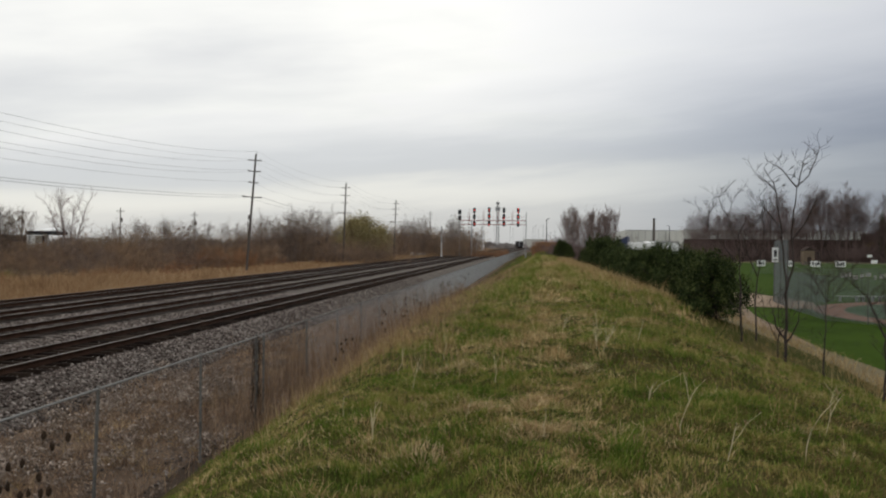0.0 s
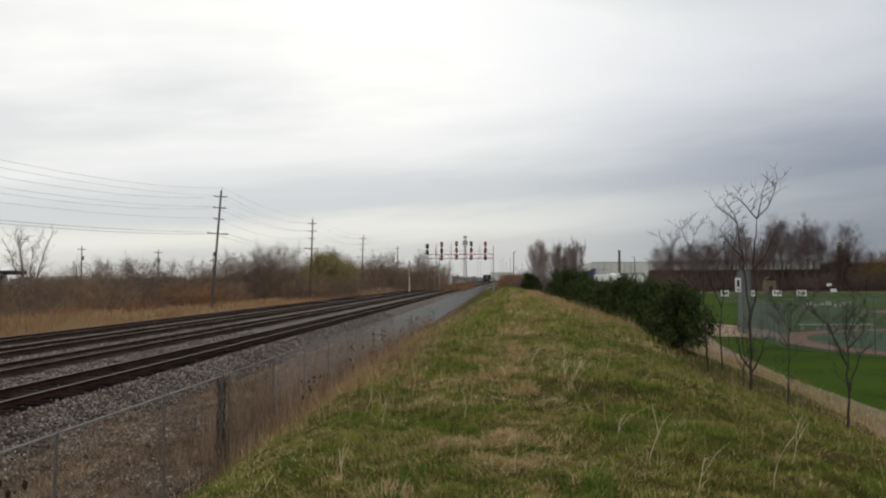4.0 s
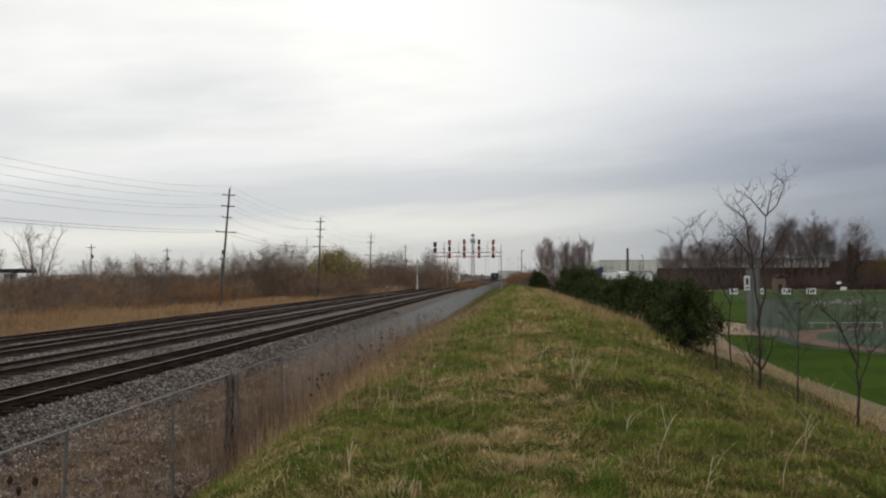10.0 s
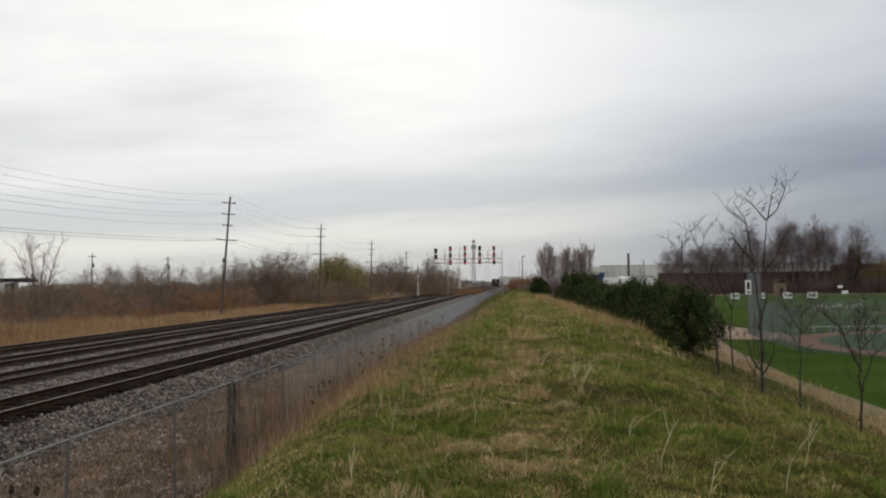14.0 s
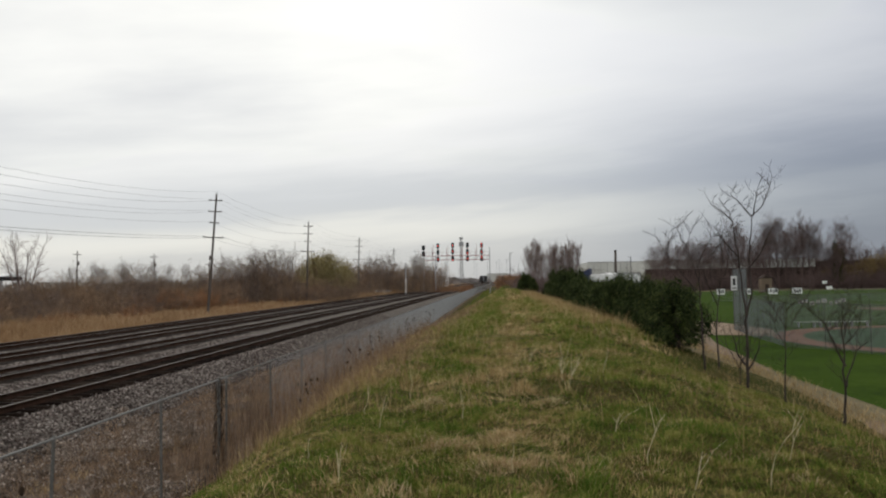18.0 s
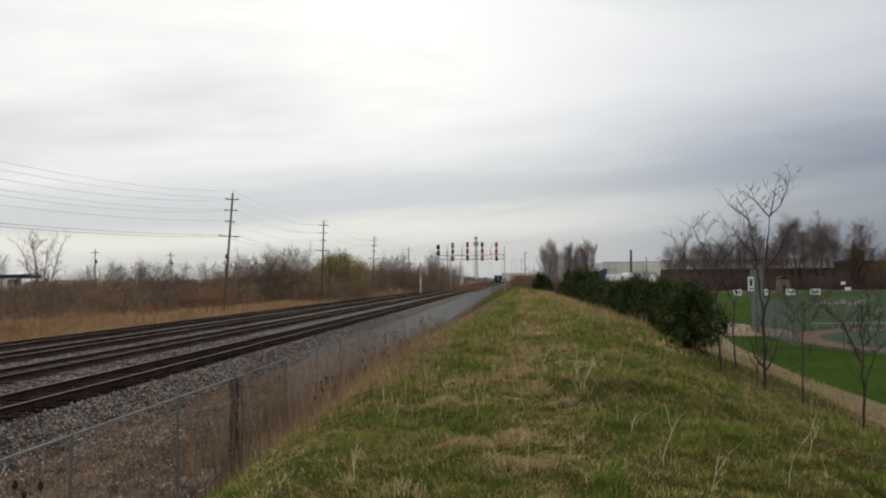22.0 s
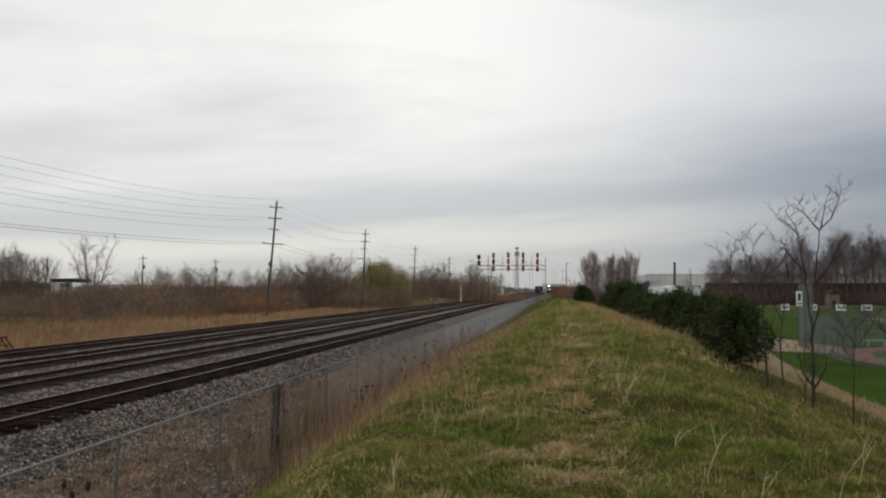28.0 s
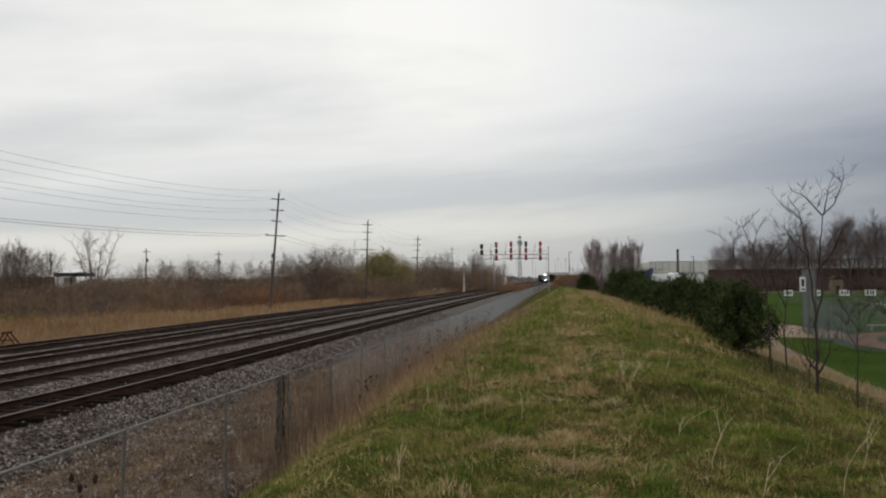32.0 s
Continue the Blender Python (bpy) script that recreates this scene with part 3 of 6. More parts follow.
def grow(r, p, d, length, rad, level, segs, kids=3, wild=0.35, up=0.12, steps=4, shrink=0.68, split=0.55):
    """Adds one limb and its branches to segs as tapered pieces."""
    pts = [Vector(p)]
    steps = steps if level > 0 or steps > 3 else 1
    d = Vector(d).normalized()
    for k in range(steps):
        d = (d + Vector((r.gauss(0, wild), r.gauss(0, wild), r.gauss(0, wild) + up)) * 0.35).normalized()
        pts.append(pts[-1] + d * (length / steps))
    for k in range(steps):
        a, b = 1 - 0.75 * k / steps, 1 - 0.75 * (k + 1) / steps
        segs.append((*pts[k], *pts[k + 1], rad * a, rad * b))
    if level <= 0:
        return
    for c in range(kids):
        k = r.uniform(0.35, 1.0)
        i = min(steps - 1, int(k * steps))
        base = pts[i].lerp(pts[i + 1], k * steps - i) if i < steps else pts[-1]
        side = Vector((r.gauss(0, 1), r.gauss(0, 1), r.gauss(0, 0.5)))
        side -= side.dot(d) * d
        nd = d * (1 - split) + side.normalized() * split
        grow(r, base, nd, length * shrink * r.uniform(0.75, 1.15), rad * (1 - 0.75 * k) * 0.72, level - 1, segs, kids, wild, up, max(2, steps - 1), shrink, split)


def bare_tree(seed, height, trunk_r, limbs, spread, level=3, kids=3, fork=0.35, thin=0.006, stems=1, upward=0.15, wild=0.24, limb=0.7, split=0.55, wobble=0.05, shrink=0.68, reach=0.42):
    """Trunk pieces and crown pieces of a leafless tree, its foot at the origin."""
    r = random.Random(seed)
    trunk, crown = [], []
    for s in range(stems):
        lean = Vector((r.gauss(0, 0.05), r.gauss(0, 0.05), 1)) if stems == 1 else Vector((r.gauss(0, 0.28), r.gauss(0, 0.28), 1))
        p = Vector((0, 0, -0.25))
        pts = [p]
        n = 7
        for k in range(n):
            lean = (lean + Vector((r.gauss(0, wobble), r.gauss(0, wobble), 0.05))).normalized()
            pts.append(pts[-1] + lean * (height * 0.8 / n))
        for k in range(n):
            a, b = 1 - 0.8 * k / n, 1 - 0.8 * (k + 1) / n
            trunk.append((*pts[k], *pts[k + 1], trunk_r * a, trunk_r * b))
        for c in range(limbs):
            k = fork + (1 - fork) * (c + r.random()) / limbs
            i = min(n - 1, int(k * n))
            base = pts[i].lerp(pts[i + 1], k * n - i)
            th = c * 2.4 + r.uniform(-0.5, 0.5)
            nd = Vector((math.cos(th) * spread, math.sin(th) * spread, r.uniform(0.6, 1.1)))
            grow(r, base, nd, height * (reach - 0.48 * reach * k) * r.uniform(0.8, 1.2), trunk_r * (1 - 0.8 * k) * limb, level, crown, kids, wild=wild, up=upward, split=split, shrink=shrink)
    crown = [(*s[:6], max(s[6], thin), max(s[7], thin * 0.7)) for s in crown]
    return trunk, crown


def tree_thing(name, label, category, pieces, at, group="", bark=None, twig=None):
    t = thing(name, label, category, group, at=at)
    v, f = tubes(pieces[0], 7)
    part("trunk", fast_mesh("trunk", v, f, bark or M_bark), None, t)
    v, f = tubes(pieces[1], 3)
    part("crown", fast_mesh("crown", v, f, twig or M_twig), None, t)
    return t


# ---- saplings on the slope of the bank ----
def sapling(label, px, y, seed, stem, limbs, r0, twigs=5, reach=0.5):
    """stem and limbs: bends as (sideways, height); each limb leaves at its first bend and carries thin shoots."""
    x = at_px(px, y)
    r = random.Random(seed)
    trunk, crown = [], []
    top = max(z for q in (stem,) + limbs for _, z in q)

    def limb(bends, out, ra, depth):
        pts = [Vector((a, depth * k / len(bends), z)) for k, (a, z) in enumerate(bends)]
        fine = []
        for p, q in zip(pts[:-1], pts[1:]):
            n = max(2, round((q - p).length / 0.22))
            fine += [p.lerp(q, k / n) + Vector((r.gauss(0, 0.014), r.gauss(0, 0.02), 0)) for k in range(n)]
        fine.append(pts[-1])
        for k in range(len(fine) - 1):
            a, b = 1 - 0.8 * k / len(fine), 1 - 0.8 * (k + 1) / len(fine)
            out.append((*fine[k], *fine[k + 1], max(ra * a, 0.007), max(ra * b, 0.006)))
        for k in range(twigs):
            i = r.randrange(len(fine) // 3, len(fine))
            side = r.choice((-1, 1))
            grow(r, fine[i], (side * r.uniform(0.3, 0.9), r.uniform(-0.6, 0.6), r.uniform(0.5, 1.0)), reach * r.uniform(0.7, 1.5), 0.0065, 1, crown, 3, 0.3, 0.15, 3, 0.6, 0.4)

    stem, limbs = (tuple((a, z * 0.95) for a, z in stem), tuple(tuple((a, z * 0.95) for a, z in q) for q in limbs))
    limb(stem, trunk, r0, 0.0)
    for k, q in enumerate(limbs):
        limb(q, crown, r0 * (0.75 if q[0][1] < top * 0.45 else 0.5), (0.35, -0.3, 0.2, -0.25, 0.3)[k % 5])
    crown = [(*q[:6], max(q[6], 0.0042), max(q[7], 0.003)) for q in crown]
    tree_thing("sapling_tree", label, "tree", (trunk, crown), pose(x, y, float(ground_z(x, y))), "bare saplings on the bank", M_bark, M_bark)


sapling("tall bare young tree with a forked crown", 445, 21.0, 9, ((0, -0.2), (0.04, 1.0), (0.03, 1.9), (0.2, 2.7), (0.15, 3.65), (0.26, 4.85)),
        (((0.03, 1.9), (-0.04, 3.2), (-0.18, 4.5), (-0.27, 5.0), (-0.5, 5.4)), ((-0.22, 4.7), (-0.5, 4.95), (-0.86, 5.2)), ((0.26, 4.85), (0.0, 5.2), (-0.25, 5.5)), ((0.26, 4.85), (0.33, 5.2), (0.36, 5.55)), ((0.26, 4.85), (0.58, 5.15), (0.72, 5.5), (0.9, 5.95)),
         ((-0.1, 3.7), (-0.5, 4.2), (-0.62, 4.6)), ((0.16, 3.4), (0.5, 3.9), (0.62, 4.4)), ((0.03, 0.6), (-0.2, 1.0), (-0.3, 1.5)), ((0.03, 0.5), (0.22, 0.9), (0.3, 1.4))), 0.044, 9, 0.32)
sapling("slim bare young tree beside the pine bushes", 371, 23.5, 12, ((0, -0.2), (-0.05, 1.2), (-0.1, 2.5), (-0.14, 3.4)),
        (((-0.12, 2.8), (-0.3, 3.4), (-0.42, 3.85), (-0.2, 4.5)), ((-0.42, 3.85), (-0.62, 4.1), (-0.76, 4.45)), ((-0.14, 3.2), (0.05, 3.6), (0.32, 4.15)), ((-0.1, 2.3), (-0.6, 3.0), (-1.0, 3.55), (-1.25, 4.0)), ((-1.0, 3.55), (-0.98, 3.95), (-0.93, 4.3)), ((0.0, 3.4), (0.4, 3.7), (0.62, 4.0))), 0.036, 9, 0.36)
sapling("small leafless tree with thin spreading twigs", 512, 20.0, 23, ((0, -0.2), (0.04, 1.2), (0.08, 2.0)),
        (((0.08, 2.0), (-0.1, 2.4), (-0.2, 2.7)), ((0.08, 2.0), (0.06, 2.5), (0.03, 2.85)), ((0.08, 2.0), (0.3, 2.2), (0.62, 2.75)), ((0.05, 1.5), (-0.2, 2.0), (-0.3, 2.35))), 0.026, 9, 0.4)
sapling("leafless young tree with wide low branches", 617, 18.3, 31, ((0, -0.2), (0.06, 1.1), (0.04, 1.9), (0.05, 3.1)),
        (((0.05, 1.5), (-0.3, 2.5), (-0.75, 3.0)), ((0.05, 2.0), (0.3, 2.4), (0.42, 2.9)), ((0.06, 1.0), (0.33, 1.85), (0.7, 2.1)), ((0.05, 1.8), (-0.25, 2.1), (-0.45, 2.6)), ((0.05, 2.2), (0.25, 2.7), (0.3, 3.2))), 0.034, 11, 0.42)
sapling("low bare twiggy sapling in dry grass", 432, 22.5, 44, ((0, -0.2), (0.05, 0.9), (0.0, 1.9)), (((0.03, 0.5), (-0.3, 1.2), (-0.35, 1.8)), ((0.04, 0.6), (0.3, 1.1), (0.34, 1.7))), 0.018, 8, 0.35)
sapling("bare young tree leaning over its neighbours", 396, 24.5, 52, ((0, -0.2), (-0.05, 1.3), (0.06, 2.6), (0.2, 3.6)), (((0.06, 2.6), (0.35, 3.3), (0.5, 4.2)), ((0.2, 3.6), (0.1, 4.1), (0.15, 4.5)), ((0.0, 2.1), (-0.3, 2.9), (-0.36, 3.7))), 0.03, 9)

# ---- bare woods ----
clump = [bare_tree(60 + k, 9.0, 0.08, 22, 0.20, 2, 5, 0.06, 0.012, upward=0.35, wild=0.14, limb=0.5, split=0.24, reach=0.46, shrink=0.62) for k in range(4)]


def woods(rows, base_pieces, name, label, group, base_h, twig=None):
    made = []
    for k, (x, y, h, turn) in enumerate(rows):
        j = k % len(base_pieces)
        s = h / base_h
        m = pose(x, y, float(ground_z(x, y)) - 0.1, 0, 0, turn) @ Matrix.Diagonal((s, s, s, 1))
        src = next((o for i, o in made if i == j), None)
        if src is None:
            o = tree_thing(name, label, "tree", base_pieces[j], m, group, twig, twig)
            made.append((j, o))
        else:
            o = copy_thing(src, m)
            o.scale = (s, s, s)


rr = random.Random(11)
rows = []
for px, top in ((60, 60), (68, 68), (77, 64), (90, 50), (99, 60), (107, 62), (115, 56), (124, 60), (134, 66), (142, 62)):
    y = 150 + rr.uniform(-6, 6)
    x = at_px(px, y)
    rows.append((x, y, 3.1 + top / 1358 * y - float(ground_z(x, y)), rr.uniform(0, 360)))
woods(rows, clump, "upright_tree", "upright leafless tree in a close clump", "clump of bare trees", 9.8, M_palewood)

M_woodtwig = material("purplish_bare_twigs", ((0.100, 0.070, 0.066), (0.155, 0.111, 0.104), (0.225, 0.165, 0.152)), 0.12, 2, 0.95, random="island", spread=0.3)
wide = [bare_tree(80 + k, 12.0, 0.17, 28, 0.30, 3, 4, 0.14, 0.0085, upward=0.26, wild=0.18, limb=0.34, split=0.34, reach=0.42) for k in range(3)]
rows = []
for px, top in ((285, 56), (312, 62), (342, 66), (366, 60), (392, 58), (416, 70), (434, 94), (470, 50), (494, 98), (508, 102), (548, 98), (564, 92), (622, 92), (660, 48), (700, 52), (742, 52), (298, 44), (326, 58), (354, 50), (378, 64), (404, 46), (446, 72), (458, 58), (482, 74), (520, 80), (534, 70), (580, 66), (600, 50), (610, 64), (640, 50)):
    y = 248 + rr.uniform(-10, 12)
    x = at_px(px, y)
    rows.append((x, y, 3.1 + top / 1358 * y + 0.9, rr.uniform(0, 360)))
woods(rows, wide, "leafless_tree", "large leafless tree with a rounded twiggy crown", "bare trees behind the sports field", 13.4, M_woodtwig)

# the many-limbed tree and others behind the thicket across the tracks
def vase_tree(seed, height, fan):
    """Long stems that fan out from one foot, each with thin ascending twigs."""
    r = random.Random(seed)
    trunk, crown = [], []
    for lean, size in fan:
        h, side = height * size, r.uniform(-0.18, 0.18)
        pts = [Vector((lean * h * (t / 7) ** 1.15 + r.gauss(0, 0.05), side * h * t / 7, h * t / 7 - 0.3)) for t in range(8)]
        for k in range(7):
            trunk.append((*pts[k], *pts[k + 1], 0.13 * (1 - 0.115 * k), 0.13 * (1 - 0.115 * (k + 1))))
        for k in range(20):
            t = r.uniform(2.2, 6.9)
            p = pts[int(t)].lerp(pts[int(t) + 1], t - int(t))
            grow(r, p, (r.uniform(-0.7, 0.7) + lean, r.uniform(-0.6, 0.6), 1.0), height * r.uniform(0.10, 0.22), 0.035, 2, crown, 3, 0.22, 0.2, 3, 0.6, 0.4)
    return trunk, [(*q[:6], max(q[6], 0.011), max(q[7], 0.008)) for q in crown]


tree_thing("spreading_tree", "bare tree with long stems fanning out", "tree", vase_tree(107, 10.6, ((-0.30, 0.88), (-0.17, 0.96), (-0.03, 1.0), (0.09, 0.9), (0.24, 1.0))), pose(at_px(-826, 110), 110, -0.8), "trees across the tracks", M_palewood, M_palewood)
rows = [(at_px(px, y), y, 3.1 + top / 1358 * y + 0.8, rr.uniform(0, 360)) for px, top, y in ((-1000, 66, 90), (-978, 66, 94), (-955, 60, 97), (-940, 50, 100), (-905, 52, 120), (-965, 62, 95), (-925, 50, 98), (-985, 56, 90), (-1010, 62, 92), (-655, 34, 118), (-618, 30, 122), (-470, 46, 150), (-455, 40, 146), (-430, 48, 152), (-416, 54, 150), (-402, 50, 156), (-384, 56, 150), (-368, 52, 160), (-205, 40, 215), (-190, 44, 220), (-222, 40, 214), (-130, 42, 230), (-142, 36, 232), (-745, 30, 112), (-702, 34, 118), (-688, 28, 110), (-640, 36, 124), (-600, 36, 120), (-572, 30, 128), (-545, 32, 126), (-518, 30, 130), (-492, 36, 140))]
woods(rows, [bare_tree(120 + k, 8.0, 0.09, 20, 0.34, 3, 3, 0.12, 0.0085, upward=0.35, wild=0.2, limb=0.4, split=0.36, reach=0.42) for k in range(3)], "thicket_tree", "small bare tree rising from the thicket", "trees across the tracks", 8.0, M_greybrush)


# ---- thicket across the tracks ----
def shrub_pieces(seed, stems=9):
    r = random.Random(seed)
    segs = []
    for s in range(stems):
        th = r.uniform(0, 6.28)
        d = Vector((math.cos(th) * r.uniform(0.1, 0.7), math.sin(th) * r.uniform(0.1, 0.7), 1))
        grow(r, (math.cos(th) * 0.3, math.sin(th) * 0.3, -0.1), d, r.uniform(0.6, 1.0), 0.02, 2, segs, 4, 0.32, 0.2, 2, 0.55, 0.5)
    a = np.array(segs)
    a[:, :6] /= max(a[:, 5].max(), 0.1)
    a[:, 6:] = np.maximum(a[:, 6:], 0.006)
    return a


SHRUBS = [shrub_pieces(200 + k) for k in range(6)]


def thicket(name, spots, mat, label, rnd, width=1.0, thick=1.0):
    """Joined leafless shrubs at rows of x, y, height."""
    out = []
    for x, y, h in spots:
        a = SHRUBS[rnd.randrange(len(SHRUBS))].copy()
        th, w = rnd.uniform(0, 6.28), h * rnd.uniform(0.8, 1.3) * width
        c, s = math.cos(th), math.sin(th)
        for o in (0, 3):
            px, py = a[:, o].copy(), a[:, o + 1].copy()
            a[:, o], a[:, o + 1] = (px * c - py * s) * w + x, (px * s + py * c) * w + y
            a[:, o + 2] = a[:, o + 2] * h - 0.8
        a[:, 6:] *= (0.55 + 0.25 * h) * thick
        out.append(a)
    v, f = tubes(np.concatenate(out), 3)
    return tagged(new(name, fast_mesh(name, v, f, mat)), label, "brush", kind="stuff")


def brush_top(px):
    return np.interp(px, (-1000, -930, -895, -800, -760, -650, -550, -500, -440, -380, -340, -240, -160, -120), (24, 18, 9, 12, 27, 32, 26, 22, 42, 48, 40, 38, 42, 32))


brown, grey = [], []
for k in range(400):
    px = rr.uniform(-1130, -105)
    x = -rr.uniform(46, 84) if k % 3 else -rr.uniform(44, 50)
    y = x / at_px(px, 1.0)
    if y > 480 or (px < -905 and x > -66):
        continue
    wave = 0.5 + 0.5 * math.sin(px * 0.045 + 1.3 * math.sin(px * 0.017))
    top = brush_top(px) - 10 + 18 * wave + rr.uniform(-10, 6)
    h = min(3.9 + top / 1358 * y, 12) * (1.05 if x < -50 else rr.uniform(0.35, 0.75)) * rr.uniform(0.8, 1.08)
    x += float(bend_of(y)) * 0.8
    (grey if math.sin(px * 0.031 + 2) + rr.gauss(0, 0.5) > 0.35 else brown).append((x, y, max(1.2, h)))
for k in range(110):
    px, y = rr.uniform(-265, -100), rr.uniform(215, 330)
    (grey if rr.random() < 0.5 else brown).append((at_px(px, y), y, 3.9 + (brush_top(px) + rr.uniform(-22, 6)) / 1358 * y))
for k in range(34):
    px, y = rr.uniform(-372, -226), rr.uniform(136, 158)
    (grey if rr.random() < 0.35 else brown).append((at_px(px, y), y, rr.uniform(2.8, 5.8)))
for k in range(40):
    px, y = rr.uniform(-480, -330), rr.uniform(150, 185)
    (grey if rr.random() < 0.5 else brown).append((at_px(px, y), y, 3.9 + (brush_top(px) + rr.uniform(-16, 6)) / 1358 * y))
for k in range(46):
    px, y = rr.uniform(-930, -800), rr.uniform(112, 138)
    (grey if rr.random() < 0.4 else brown).append((at_px(px, y), y, rr.uniform(3.9, 4.7)))
for k in range(80):
    px, y = rr.uniform(-1000, -760), rr.uniform(78, 112)
    (grey if rr.random() < 0.4 else brown).append((at_px(px, y), y, rr.uniform(3.2, 4.4)))
for k in range(16):
    px, y = rr.uniform(-1060, -975), rr.uniform(92, 108)
    (grey if rr.random() < 0.4 else brown).append((at_px(px, y), y, 3.9 + rr.uniform(25, 58) / 1358 * y))
thicket("brush_thicket", brown, M_thicket, "dense leafless brown brush along the railway", rr)
thicket("grey_thicket", grey, M_greybrush, "greyish leafless brush along the railway", rr)
spots = []
for k in range(150):
    px = rr.choice((rr.uniform(17, 52), rr.uniform(17, 52), rr.uniform(17, 52), rr.uniform(-110, -40)))
    y = rr.uniform(225, 290)
    spots.append((at_px(px, y), y, rr.uniform(4.4, 6.2) if px > 0 else rr.uniform(2.0, 3.6)))
for k in range(30):
    y = rr.uniform(50, 170)
    spots.append((-rr.uniform(40, 46), y, rr.uniform(0.8, 2.0)))
for k in range(26):
    y = rr.gauss(112, 5)
    spots.append((-rr.uniform(44, 50), y, rr.uniform(2.2, 3.8)))
for k in range(110):
    px, y = rr.uniform(14, 52), rr.uniform(226, 262)
    spots.append((at_px(px, y), y, rr.uniform(3.6, 6.5)))
thicket("russet_thicket", spots, M_redbrush, "rust-coloured dead brush beside the far tracks", rr, 0.75, 1.5)
spots = []
for k in range(90):
    px = rr.uniform(250, 760)
    y = rr.uniform(236, 260)
    spots.append((at_px(px, y), y, rr.choice((rr.uniform(2.5, 5), rr.uniform(5, 9)))))
for k in range(190):
    px, y = rr.uniform(262, 760), rr.uniform(234, 258)
    spots.append((at_px(px, y), y, rr.uniform(2.5, 6.0) if k % 3 else rr.uniform(5, 7.5)))
for k in range(40):
    px, y = rr.uniform(46, 155), rr.uniform(138, 150)
    spots.append((at_px(px, y), y, rr.uniform(4.6, 7.2)))
thicket("hedge_thicket", spots, M_woodtwig, "tangled bare undergrowth below the far trees", rr, 1.0, 1.2)


# ---- leafy crowns ----
def leaves(rnd, centres, spread, count, size, slim, droop=0.0):
    """Small pointed leaves round the centres: two triangles each."""
    c = np.repeat(np.asarray(centres, float), count, 0)
    n = len(c)
    p = c + rnd.normal(0, 1, (n, 3)) * np.asarray(spread)
    d = rnd.normal(0, 1, (n, 3))
    d[:, 2] -= droop
    d /= np.linalg.norm(d, axis=1, keepdims=True)
    e = np.cross(d, rnd.normal(0, 1, (n, 3)))
    e /= np.linalg.norm(e, axis=1, keepdims=True)
    L = size * rnd.uniform(0.6, 1.4, n)[:, None]
    v = np.stack([p, p + d * L * 0.45 + e * L * slim, p + d * L, p + d * L * 0.45 - e * L * slim], 1).reshape(-1, 3)
    return v, np.arange(n)[:, None] * 4 + np.array([[0, 1, 2, 3]])


def pine_bush(seed, height, width):
    """Limbs and needles of a bushy young pine: shoots that point up and outwards."""
    r = random.Random(seed)
    rn = np.random.default_rng(seed)
    segs, tufts = [], []
    grow(r, (0, 0, -0.2), (0, 0, 1), height * 0.85, 0.07, 0, segs, 0)
    for k in range(85):
        t = r.random() ** 0.8
        th = r.uniform(0, 6.28)
        z0 = height * (0.05 + 0.75 * t)
        reach = width * 0.5 * (1.05 - 0.65 * t ** 1.6) * r.uniform(0.65, 1.15)
        p = Vector((0, 0, z0 * 0.8))
        q = Vector((math.cos(th) * reach, math.sin(th) * reach, min(z0 + r.uniform(0.05, 0.35) * height * 0.5, height * 1.05)))
        segs.append((*p, *q, 0.018, 0.008))
        for j in range(9):
            s = 0.4 + 0.6 * j / 8
            tufts.append(p.lerp(q, s) + Vector((r.gauss(0, 0.09), r.gauss(0, 0.09), r.gauss(0, 0.07))))
        for j in range(3):
            tufts.append(q + Vector((r.gauss(0, 0.06), r.gauss(0, 0.06), 0.09 * j)))
    for k in range(16):
        th, q = r.uniform(0, 6.28), r.uniform(0, 0.33) * width
        p = Vector((math.cos(th) * q, math.sin(th) * q, height * r.uniform(0.6, 0.9)))
        e = p + Vector((r.gauss(0, 0.06), r.gauss(0, 0.06), r.uniform(0.3, 0.65)))
        segs.append((*p, *e, 0.012, 0.005))
        tufts += [p.lerp(e, j / 6) + Vector((r.gauss(0, 0.03), r.gauss(0, 0.03), 0)) for j in range(7)]
    return segs, leaves(rn, tufts, (0.08, 0.08, 0.07), 10, 0.23, 0.07, -0.5)


bushes = []
for k in range(4):
    segs, (v, f) = pine_bush(300 + k, 2.6, 2.9)
    b = thing("pine_bush", "dense dark green pine bush on the bank", "bush", "row of pine bushes")
    tv, tf = tubes(segs, 4)
    part("branchwork", fast_mesh("branchwork", tv, tf, M_bark), None, b, kind="stuff")
    part("foliage", fast_mesh("foliage", v, f, M_needle), None, b, kind="stuff")
    bushes.append(b)
rows = []
y = 27.6
br = random.Random(77)
while y < 74:
    rows.append((6.2 - (y - 28) * 0.008 + br.uniform(-0.35, 0.35), y, br.uniform(0.92, 1.12)))
    y += br.uniform(1.9, 2.5) * (1.0 if y < 60 else 1.5)
rows += [(7.1, 38, 0.9), (7.3, 44, 0.95), (7.6, 50, 0.95), (4.5, 112, 1.0), (5.3, 114, 0.95), (4.9, 118, 1.0)]
